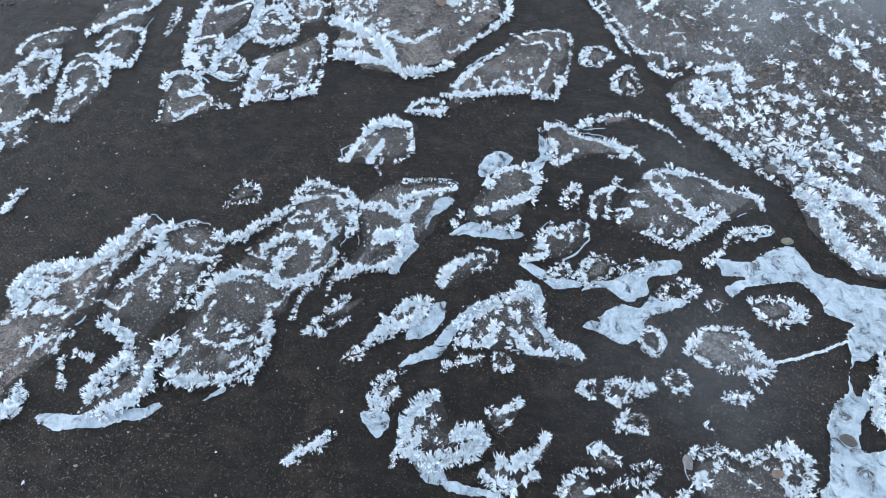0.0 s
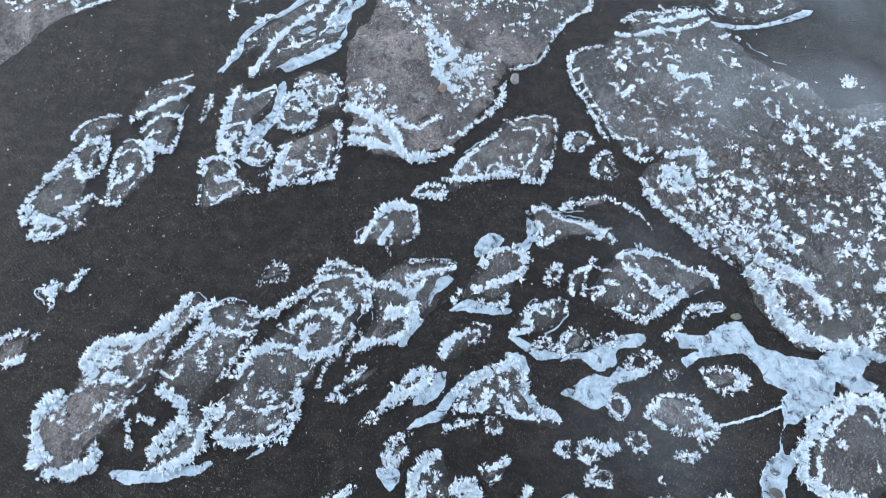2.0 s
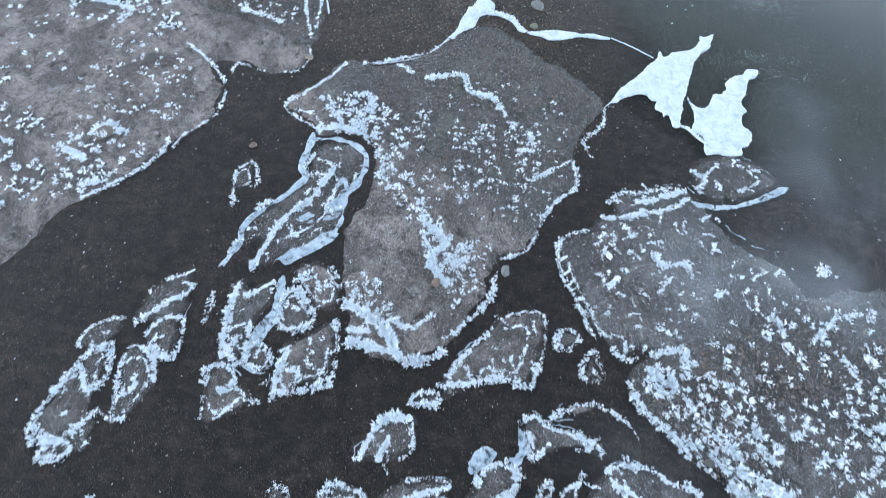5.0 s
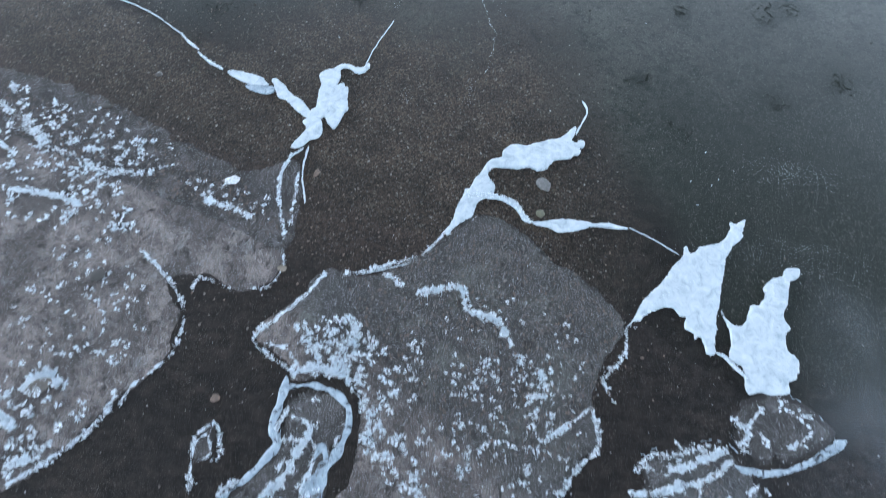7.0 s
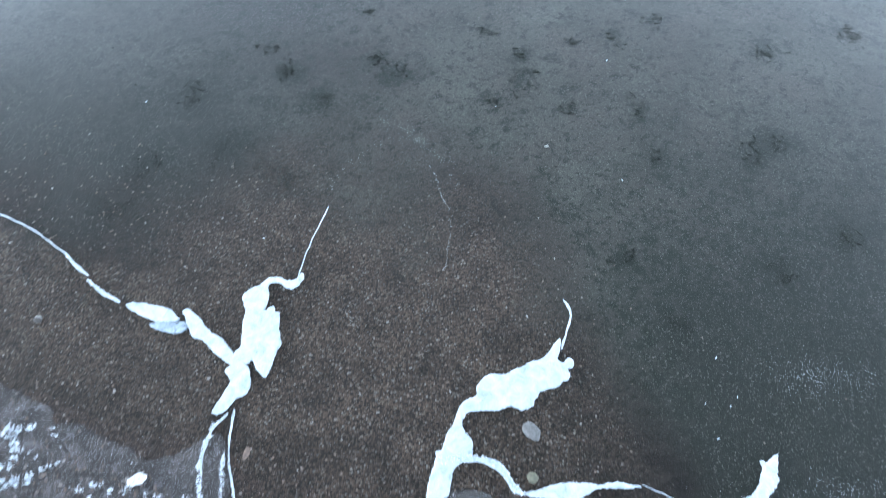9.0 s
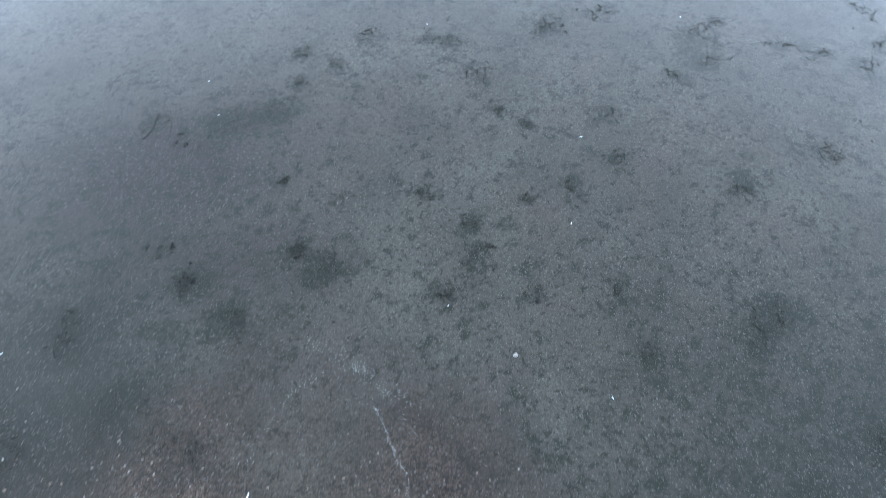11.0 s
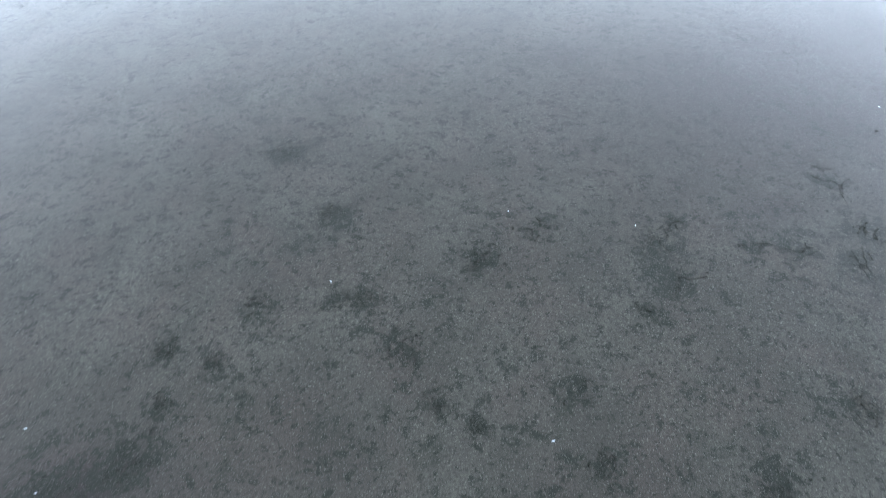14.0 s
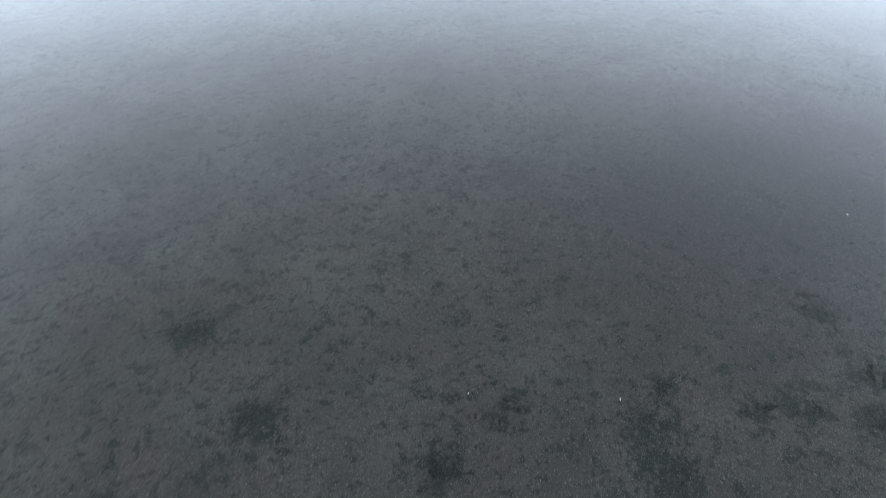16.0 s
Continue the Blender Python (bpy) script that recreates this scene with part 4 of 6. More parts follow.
isle = islet("large humped islet with thick frost arches and dark stones", 0.05, [(-1.51, -0.97), (-1.55, -0.8), (-1.51, -0.59), (-1.49, -0.41), (-1.38, -0.29), (-1.29, -0.11), (-1.19, 0.11), (-1.07, 0.31), (-0.87, 0.27), (-0.8, 0.16), (-0.82, -0.03), (-0.87, -0.28), (-0.95, -0.42), (-1, -0.57), (-1.08, -0.59), (-1.07, -0.69), (-1.11, -0.84), (-1.26, -0.96), (-1.42, -1)])
frost_ridge(isle, .045, [(-1.49, -0.96), (-1.3, -0.94), (-1.11, -0.86), (-1.07, -0.73), (-1.09, -0.59)])
frost_ridge(isle, .045, [(-1.53, -0.85), (-1.51, -0.75)])
frost_ridge(isle, .05, [(-1.5, -0.59), (-1.41, -0.4), (-1.25, -0.34), (-1.07, -0.38), (-0.89, -0.26), (-0.85, -0.12)])
frost_ridge(isle, .04, [(-1.56, -0.12), (-1.45, -0.18), (-1.31, -0.04), (-1.18, 0.1), (-1.1, 0.27), (-0.9, 0.26), (-0.81, 0.14), (-0.82, -0.04)])
frost_ridge(isle, .025, [(-1.14, 0.15), (-0.97, 0.2), (-0.86, 0.16)])
frost_ridge(isle, .045, [(-1.26, -0.19), (-1.08, -0.08), (-0.92, -0.13)])
frost_ridge(isle, .025, [(-0.98, -0.56), (-0.96, -0.43), (-0.88, -0.28)])
frost_ridge(isle, .04, [(-1.13, -0.39), (-1.14, -0.24), (-1.07, -0.16)])
frost_tufts(isle, 22, .7)

isle = islet("stony islet with shaggy white frost", 0.04, [(-0.82, 0.22), (-0.59, 0.39), (-0.26, 0.44), (-0.27, 0.36), (-0.33, 0.18), (-0.41, -0.03), (-0.47, -0.08), (-0.55, -0.21), (-0.84, -0.32), (-0.89, -0.27), (-0.75, -0.09), (-0.81, 0.06)])
frost_ridge(isle, .05, [(-0.84, -0.3), (-0.72, -0.23), (-0.59, -0.19), (-0.5, -0.1), (-0.48, 0.06), (-0.54, 0.13)])
frost_ridge(isle, .04, [(-0.79, 0.15), (-0.67, 0.19), (-0.54, 0.13)])
frost_ridge(isle, .04, [(-0.57, 0.25), (-0.43, 0.32), (-0.27, 0.39)])
frost_ridge(isle, .02, [(-0.59, 0.38), (-0.45, 0.42), (-0.26, 0.41)])
frost_ridge(isle, .08, [(-0.66, -0.01), (-0.47, 0.01)])
frost_ridge(isle, .04, [(-0.54, 0.13), (-0.47, 0.23), (-0.46, 0.27)])

isle = islet("small stony islet ringed with frost", 0.03, [(-1.57, 0.03), (-1.51, 0.23), (-1.38, 0.19), (-1.35, 0.13), (-1.46, 0.07), (-1.54, 0.03)])
frost_ring(isle, .03)

isle = islet("stony islet with a bare crown and frost", 0.04, [(-0.27, 0.11), (-0.19, 0.22), (-0.17, 0.29), (-0.12, 0.51), (-0.06, 0.59), (0.06, 0.63), (0.19, 0.59), (0.24, 0.53), (0.19, 0.39), (0.12, 0.25), (0.03, 0.16), (-0.08, 0.18), (-0.18, 0.16)])
frost_ridge(isle, .04, [(-0.09, 0.42), (-0.05, 0.53), (0.08, 0.6), (0.21, 0.56)])
frost_ridge(isle, .05, [(-0.12, 0.23), (0.01, 0.31), (0.17, 0.42), (0.21, 0.56)])
frost_ridge(isle, .035, [(-0.08, 0.17), (0.07, 0.16), (0.11, 0.26)])
frost_ridge(isle, .03, [(-0.25, 0.12), (-0.2, 0.23)])

isle = islet("knobbly islet with curled frost ridges", 0.035, [(0.16, 0.91), (0.27, 1.02), (0.42, 0.95), (0.65, 0.92), (0.79, 0.87), (0.81, 0.76), (0.73, 0.74), (0.62, 0.77), (0.43, 0.69), (0.32, 0.61), (0.26, 0.71)])
frost_ridge(isle, .04, [(0.18, 0.9), (0.29, 0.98), (0.41, 0.91), (0.61, 0.88), (0.79, 0.81), (0.79, 0.75)])
frost_ridge(isle, .035, [(0.27, 0.82), (0.29, 0.66), (0.42, 0.8)])

isle = islet("thin frosted sandbar beside the stream", 0.03, [(0.39, 1.03), (0.6, 1.16), (0.72, 1.16), (0.77, 1.07), (0.61, 1), (0.45, 0.97)])
frost_ridge(isle, .03, [(0.41, 0.97), (0.58, 1.09), (0.76, 1.15)])
frost_ridge(isle, .02, [(0.76, 1.12), (0.96, 1.06), (1.07, 0.93)])

isle = islet("narrow islet with frosted stones", 0.03, [(-0.89, -0.66), (-0.91, -0.59), (-0.78, -0.43), (-0.69, -0.34), (-0.58, -0.29), (-0.59, -0.36), (-0.66, -0.48), (-0.78, -0.57), (-0.86, -0.66)])
frost_ridge(isle, .04, [(-0.88, -0.64), (-0.85, -0.55), (-0.72, -0.39)])
frost_ridge(isle, .025, [(-0.83, -0.62), (-0.69, -0.51)])

isle = islet("long islet covered in frost needles", 0.035, [(-0.69, -0.74), (-0.66, -0.65), (-0.53, -0.49), (-0.45, -0.34), (-0.32, -0.32), (-0.24, -0.32), (-0.25, -0.45), (-0.35, -0.52), (-0.47, -0.59), (-0.61, -0.71)])
frost_ridge(isle, .045, [(-0.67, -0.73), (-0.56, -0.63), (-0.44, -0.41), (-0.28, -0.34)])
frost_ridge(isle, .04, [(-0.51, -0.56), (-0.39, -0.48), (-0.31, -0.39)])

isle = islet("small islet half covered in frost", 0.03, [(-0.29, -0.2), (-0.25, -0.1), (-0.12, -0.01), (0.01, 0.04), (0.03, -0.02), (-0.04, -0.11), (-0.16, -0.22), (-0.24, -0.28)])
frost_ridge(isle, .04, [(-0.26, -0.25), (-0.21, -0.12), (-0.12, -0.03)])
frost_ridge(isle, .01, [(-0.09, 0.01), (0.01, 0.01), (0.02, -0.06), (-0.07, -0.12)])

isle = islet("gravel islet with a hook of frost", 0.035, [(0.13, -0.02), (0.25, 0.2), (0.32, 0.26), (0.46, 0.29), (0.51, 0.24), (0.47, 0.11), (0.37, 0.02), (0.23, -0.02), (0.16, -0.04)])
frost_ridge(isle, .035, [(0.15, -0.02), (0.29, 0.04), (0.23, 0.14), (0.32, 0.22), (0.47, 0.27)])
frost_ridge(isle, .02, [(0.49, 0.19), (0.51, 0.27)])

isle = islet("little frosted islet at the ice edge", 0.03, [(0.31, -0.07), (0.37, 0), (0.44, -0.03), (0.41, -0.11), (0.33, -0.13)])
frost_ring(isle, .03)

isle = islet("round islet ringed with frost", 0.03, [(0.46, -0.08), (0.51, 0.06), (0.63, 0.08), (0.67, 0.01), (0.62, -0.07), (0.52, -0.11)])
frost_ring(isle, .035)

isle = islet("ragged islet with frost arc and dark gravel", 0.04, [(-0.14, -0.6), (-0.16, -0.48), (-0.01, -0.32), (0.15, -0.2), (0.25, -0.19), (0.3, -0.36), (0.37, -0.45), (0.52, -0.49), (0.51, -0.56), (0.35, -0.57), (0.18, -0.54), (0.02, -0.56)])
frost_ridge(isle, .045, [(-0.14, -0.47), (-0.01, -0.34), (0.15, -0.23), (0.25, -0.23), (0.28, -0.36), (0.37, -0.45), (0.51, -0.52)])
frost_ridge(isle, .04, [(-0.12, -0.52), (0.01, -0.53), (0.07, -0.4)])
frost_ridge(isle, .045, [(0.13, -0.42), (0.24, -0.52), (0.36, -0.52)])
frost_ridge(isle, .03, [(0.1, -0.31), (0.18, -0.38)])
frost_tufts(isle, 14, .7)

isle = islet("narrow frosted islet with an ice apron", 0.035, [(-0.5, -0.97), (-0.48, -0.85), (-0.41, -0.71), (-0.34, -0.7), (-0.33, -0.79), (-0.4, -0.93), (-0.45, -1)])
frost_ridge(isle, .04, [(-0.48, -0.97), (-0.46, -0.81), (-0.35, -0.72)])
frost_ridge(isle, .03, [(-0.45, -0.95), (-0.37, -0.83)])

isle = islet("rounded gravel islet with a crescent of frost", 0.05, [(-0.32, -1.12), (-0.33, -0.97), (-0.27, -0.87), (-0.17, -0.8), (-0.1, -0.88), (-0.1, -0.94), (0.01, -0.95), (0.07, -0.97), (0.05, -1.03), (-0.06, -1.08), (-0.18, -1.13), (-0.28, -1.15)])
frost_ridge(isle, .055, [(-0.17, -0.81), (-0.28, -0.91), (-0.3, -1.03), (-0.25, -1.12), (-0.09, -1.1), (0.05, -1.04), (0.06, -0.97), (-0.08, -0.98)])
frost_ridge(isle, .04, [(-0.23, -0.99), (-0.26, -1.11)])
frost_tufts(isle, 12, .7)

isle = islet("small clump of frosted stones", 0.03, [(0.06, -0.86), (0.15, -0.8), (0.22, -0.76), (0.22, -0.85), (0.19, -0.92), (0.12, -0.95)])
frost_ridge(isle, .035, [(0.07, -0.86), (0.17, -0.83), (0.22, -0.78)])
frost_ridge(isle, .02, [(0.13, -0.94), (0.19, -0.89)])

isle = islet("tiny frosted stone cluster", 0.025, [(-0.19, -0.69), (-0.17, -0.64), (0.01, -0.59), (0.03, -0.64), (-0.06, -0.68)])
frost_ridge(isle, .04, [(-0.18, -0.67), (0.01, -0.6)])

isle = islet("tiny frosted stone cluster", 0.025, [(0.05, -0.61), (0.08, -0.54), (0.16, -0.58), (0.15, -0.65), (0.09, -0.66)])
frost_ring(isle, .03)

isle = islet("tiny frosted stone cluster", 0.025, [(0.63, -0.72), (0.64, -0.61), (0.73, -0.6), (0.78, -0.65), (0.72, -0.71)])
frost_ring(isle, .03)

isle = islet("tiny frosted stone cluster", 0.025, [(0.68, -0.82), (0.72, -0.76), (0.8, -0.74), (0.85, -0.79), (0.79, -0.84)])
frost_ring(isle, .04)

isle = islet("tiny frosted stone cluster", 0.02, [(0.79, -0.67), (0.79, -0.61), (0.85, -0.59), (0.85, -0.64)])
frost_ring(isle, .03)

isle = islet("tiny frosted stone cluster", 0.025, [(0.91, -0.57), (0.94, -0.5), (1.02, -0.53), (1.04, -0.59), (0.97, -0.6)])
frost_ring(isle, .03)

isle = islet("tiny frosted stone cluster", 0.025, [(1.19, -0.6), (1.23, -0.53), (1.34, -0.55), (1.34, -0.6), (1.27, -0.63)])
frost_ridge(isle, .035, [(1.2, -0.59), (1.27, -0.61), (1.34, -0.57)])

isle = islet("tiny frosted stone cluster", 0.02, [(1.13, -0.12), (1.18, -0.07), (1.22, -0.1), (1.18, -0.16)])
frost_ring(isle, .02)

isle = islet("small frosted stone island", 0.025, [(0.78, -0.33), (0.86, -0.28), (0.93, -0.39), (0.87, -0.44), (0.81, -0.41)])
frost_ring(isle, .03)

isle = islet("tiny frosted stone cluster", 0.02, [(0.48, -0.67), (0.53, -0.62), (0.58, -0.65), (0.57, -0.7), (0.52, -0.7)])
frost_ring(isle, .03)

isle = islet("islet of frosted stones near the bank", 0.04, [(0.07, -1.09), (0.19, -1.02), (0.3, -1), (0.35, -0.91), (0.39, -0.94), (0.35, -1.07), (0.23, -1.18), (0.12, -1.18)])
frost_ridge(isle, .05, [(0.09, -1.12), (0.12, -1.17), (0.24, -1.17)])
frost_ridge(isle, .05, [(0.14, -1.06), (0.24, -1.07), (0.31, -1.01), (0.36, -0.92)])
frost_ridge(isle, .05, [(0.27, -1.14), (0.33, -1.07)])

isle = islet("small round islet rimmed with frost", 0.035, [(0.55, -0.95), (0.61, -0.9), (0.71, -0.96), (0.66, -1.05), (0.57, -1.04)])
frost_ridge(isle, .03, [(0.56, -0.97), (0.62, -0.92), (0.7, -0.98)])
frost_ridge(isle, .03, [(0.57, -1.04), (0.65, -1.04)])

isle = islet("small flat islet rimmed with frost", 0.03, [(0.72, -1.05), (0.76, -1), (0.86, -0.96), (0.89, -0.99), (0.83, -1.04), (0.72, -1.08)])
frost_ring(isle, .03)

isle = islet("frosted islet at the edge of the stream", 0.035, [(0.43, -1.18), (0.48, -1.08), (0.55, -1.04), (0.61, -1.13), (0.58, -1.2), (0.46, -1.23)])
frost_ridge(isle, .04, [(0.44, -1.18), (0.49, -1.08), (0.55, -1.05)])
frost_ridge(isle, .03, [(0.55, -1.14), (0.64, -1.11), (0.7, -1.08)])

isle = islet("sandy islet with stones behind a frost wall", 0.045, [(1, -0.98), (1.04, -0.88), (1.15, -0.84), (1.25, -0.88), (1.41, -0.8), (1.56, -0.8), (1.58, -0.87), (1.56, -0.97), (1.5, -1.12), (1.15, -1.18), (1.06, -1.08)])
frost_ridge(isle, .05, [(1.01, -0.9), (1.14, -0.86), (1.21, -0.86), (1.29, -0.88), (1.42, -0.81), (1.55, -0.82), (1.56, -0.9), (1.52, -1)])
frost_ridge(isle, .05, [(0.78, -1.12), (0.95, -1.11), (1.05, -1.01), (1.09, -0.97)])
frost_ridge(isle, .04, [(1.47, -0.87), (1.43, -0.95), (1.5, -0.98)])
frost_tufts(isle, 10, .7)

isle = islet("pale gravel islet ringed with frost", 0.04, [(1.02, -0.4), (1.06, -0.3), (1.12, -0.23), (1.32, -0.22), (1.38, -0.31), (1.47, -0.4), (1.45, -0.45), (1.31, -0.48), (1.15, -0.47)])
frost_ring(isle, .035)
frost_tufts(isle, 8, .6)

isle = islet("small stony islet ringed with frost", 0.03, [(1.35, -0.04), (1.43, -0.01), (1.6, -0.01), (1.69, -0.09), (1.62, -0.13), (1.49, -0.18), (1.39, -0.13)])
frost_ring(isle, .03)

isle = islet("small stony islet frozen into the ice", 0.03, [(0.88, -0.1), (0.93, -0.02), (1.06, 0.02), (1.12, -0.04), (1.04, -0.11), (0.93, -0.14)])
frost_ring(isle, .03)

isle = islet("broad gravel islet scattered with frost", 0.045, [(0.64, 0.3), (0.67, 0.43), (0.81, 0.67), (1, 0.76), (1.19, 0.73), (1.45, 0.65), (1.51, 0.55), (1.43, 0.52), (1.3, 0.41), (1.17, 0.27), (0.99, 0.22), (0.82, 0.24)])
frost_ridge(isle, .03, [(0.82, 0.66), (0.99, 0.73), (1.18, 0.72), (1.27, 0.65), (1.45, 0.64), (1.5, 0.54)])
frost_ridge(isle, .035, [(0.81, 0.28), (0.99, 0.22), (1.13, 0.33), (1.28, 0.48)])
frost_ridge(isle, .05, [(0.88, 0.58), (1.03, 0.52), (1.11, 0.39)])
frost_ridge(isle, .03, [(0.67, 0.32), (0.75, 0.41)])
frost_tufts(isle, 18, .7)

isle = islet("narrow frosted spit of gravel", 0.025, [(1.13, 0.11), (1.17, 0.19), (1.32, 0.38), (1.53, 0.43), (1.53, 0.38), (1.35, 0.32), (1.22, 0.16)])
frost_ridge(isle, .035, [(1.15, 0.13), (1.24, 0.23), (1.31, 0.36), (1.53, 0.4)])

isle = islet("narrow frosted islet of stones", 0.03, [(0.5, 0.31), (0.5, 0.45), (0.62, 0.62), (0.69, 0.6), (0.61, 0.42), (0.58, 0.3)])
frost_ridge(isle, .035, [(0.53, 0.32), (0.52, 0.44), (0.61, 0.54)])
frost_ridge(isle, .025, [(0.6, 0.33), (0.62, 0.52), (0.67, 0.62)])

isle = islet("tiny frosted stone cluster", 0.02, [(0.36, 0.38), (0.37, 0.49), (0.44, 0.55), (0.45, 0.48), (0.41, 0.38)])
frost_ring(isle, .03)

isle = islet("low frosted stones at the ice edge", 0.025, [(0.67, 0), (0.77, 0.09), (0.89, 0.09), (0.85, 0.03), (0.74, -0.02)])
frost_ring(isle, .025)

isle = islet("dark islet framed by a thick frost wall", 0.05, [(1.92, -0.54), (1.97, -0.41), (2.06, -0.23), (2.21, -0.1), (2.48, -0.03), (2.58, -0.18), (2.51, -0.51), (2.29, -0.67), (2.06, -0.67), (1.93, -0.61)])
frost_ridge(isle, .07, [(1.93, -0.6), (1.94, -0.45), (2.08, -0.23), (2.23, -0.11), (2.46, -0.05)])
frost_ridge(isle, .05, [(1.92, -0.61), (2.07, -0.66), (2.27, -0.67)])
frost_ridge(isle, .03, [(2.02, -0.59), (2.06, -0.37), (2.29, -0.13)])

isle = islet("fan-shaped islet with a furrowed bare top", 0.035, [(-0.45, 1.11), (-0.32, 1.38), (-0.14, 1.61), (-0.03, 1.77), (0.29, 1.86), (0.34, 1.64), (0.29, 1.35), (0.22, 1.2), (-0, 1.17), (-0.2, 1.11), (-0.39, 0.98)])
frost_ridge(isle, .04, [(-0.48, 1.08), (-0.28, 1.13), (-0.01, 1.21), (0.24, 1.2), (0.28, 1.38)])
frost_ridge(isle, .03, [(-0.41, 1.16), (-0.28, 1.39), (-0.1, 1.63)])
frost_ridge(isle, .014, [(0.1, 1.8), (0.29, 1.81), (0.33, 1.62), (0.29, 1.34)])
frost_tufts(isle, 8, .5)

isle = islet("tiny frosted stone cluster", 0.02, [(-0.67, 0.93), (-0.61, 1.02), (-0.49, 1.04), (-0.42, 0.97), (-0.54, 0.92)])
frost_ring(isle, .035)

isle = islet("lone frosted islet in the stream", 0.035, [(-0.99, 0.45), (-0.95, 0.62), (-0.88, 0.81), (-0.69, 0.85), (-0.58, 0.81), (-0.58, 0.59), (-0.66, 0.51), (-0.88, 0.45)])
frost_ridge(isle, .05, [(-0.96, 0.45), (-0.91, 0.61), (-0.83, 0.79), (-0.62, 0.81)])
frost_ridge(isle, .05, [(-0.81, 0.49), (-0.77, 0.66)])
frost_ridge(isle, .02, [(-0.61, 0.78), (-0.58, 0.6), (-0.66, 0.51)])
frost_tufts(isle, 4, .7)

isle = islet("small round islet ringed with frost", 0.03, [(0.39, 1.6), (0.47, 1.73), (0.58, 1.7), (0.62, 1.62), (0.5, 1.52), (0.4, 1.53)])
frost_ring(isle, .03)

isle = islet("wedge-shaped islet rimmed with frost", 0.03, [(0.62, 1.31), (0.65, 1.49), (0.72, 1.59), (0.78, 1.47), (0.83, 1.34), (0.78, 1.31)])
frost_ring(isle, .035)

isle = islet("long tapering islet with frosted shore", 0.045, [(-3.35, 0.23), (-3.41, 0.36), (-3.37, 0.52), (-3.37, 0.67), (-3.25, 0.87), (-3.35, 0.94), (-3.36, 1.04), (-3.24, 1.21), (-3.08, 1.3), (-3.02, 1.13), (-3.07, 1.04), (-3.02, 0.89), (-2.99, 0.68), (-2.98, 0.53), (-2.9, 0.45), (-2.88, 0.29), (-2.91, 0.19), (-3.23, 0.1)])
frost_ridge(isle, .05, [(-3.3, 0.2), (-3.37, 0.35), (-3.34, 0.53), (-3.23, 0.86), (-3.05, 1.02)])
frost_ridge(isle, .06, [(-3.26, 0.12), (-3.08, 0.14), (-3.03, 0.25), (-3.27, 0.25)])
frost_ridge(isle, .04, [(-3.19, 0.78), (-3.08, 0.64), (-2.99, 0.77), (-3.05, 0.97)])
frost_ridge(isle, .016, [(-3.33, 1), (-3.25, 1.16), (-3.06, 1.25)])
frost_ridge(isle, .03, [(-3.12, 0.3), (-3.01, 0.41), (-2.94, 0.52)])
frost_tufts(isle, 12, .7)

isle = islet("dark islet with rings of frost", 0.04, [(-2.85, 0.48), (-2.89, 0.7), (-2.96, 0.9), (-2.94, 1.04), (-2.77, 1.06), (-2.6, 0.85), (-2.63, 0.64), (-2.71, 0.44), (-2.8, 0.43)])
frost_ridge(isle, .035, [(-2.81, 0.45), (-2.93, 0.91), (-2.86, 1.03), (-2.68, 0.93), (-2.63, 0.78)])
frost_ridge(isle, .035, [(-2.89, 0.63), (-2.75, 0.7), (-2.78, 0.81)])
frost_ridge(isle, .03, [(-2.79, 0.46), (-2.72, 0.49)])

isle = islet("pointed islet with an icy flank", 0.04, [(-3.01, 1.25), (-2.99, 1.46), (-2.88, 1.63), (-2.68, 1.78), (-2.63, 1.65), (-2.59, 1.44), (-2.6, 1.29), (-2.56, 1.13), (-2.57, 0.94), (-2.72, 0.99), (-2.86, 1.1), (-2.86, 1.22)])
frost_ridge(isle, .035, [(-2.96, 1.21), (-2.84, 1.35), (-2.64, 1.53), (-2.63, 1.62)])
frost_ridge(isle, .03, [(-2.85, 1.12), (-2.74, 1.28), (-2.6, 1.3), (-2.54, 1.11), (-2.59, 0.96), (-2.79, 1.07)])
frost_ridge(isle, .025, [(-2.88, 1.61), (-2.66, 1.75)])
frost_ridge(isle, .035, [(-2.75, 1.02), (-2.57, 0.97)])

isle = islet("thin sliver of sand edged with frost", 0.02, [(-2.43, 1.29), (-2.46, 1.52), (-2.42, 1.61), (-2.4, 1.41)])
frost_ring(isle, .01)

isle = islet("small islet with parallel frost ridges", 0.03, [(-2.58, 2.37), (-2.68, 2.72), (-2.67, 2.85), (-2.55, 2.96), (-2.42, 2.7), (-2.5, 2.66), (-2.57, 2.62), (-2.53, 2.44)])
frost_ridge(isle, .03, [(-2.57, 2.41), (-2.65, 2.72), (-2.64, 2.81)])
frost_ridge(isle, .018, [(-2.64, 2.84), (-2.52, 2.94), (-2.42, 2.7), (-2.49, 2.67)])

isle = islet("small sandy islet with frosted ends", 0.03, [(-2.99, -0.26), (-2.91, -0.2), (-2.82, -0.14), (-2.75, -0.02), (-2.7, -0.12), (-2.71, -0.25), (-2.81, -0.28), (-2.84, -0.37), (-2.89, -0.34)])
frost_ridge(isle, .03, [(-2.98, -0.27), (-2.9, -0.23), (-2.82, -0.35)])
frost_ridge(isle, .04, [(-2.77, -0.22), (-2.75, -0.16), (-2.73, -0.05)])

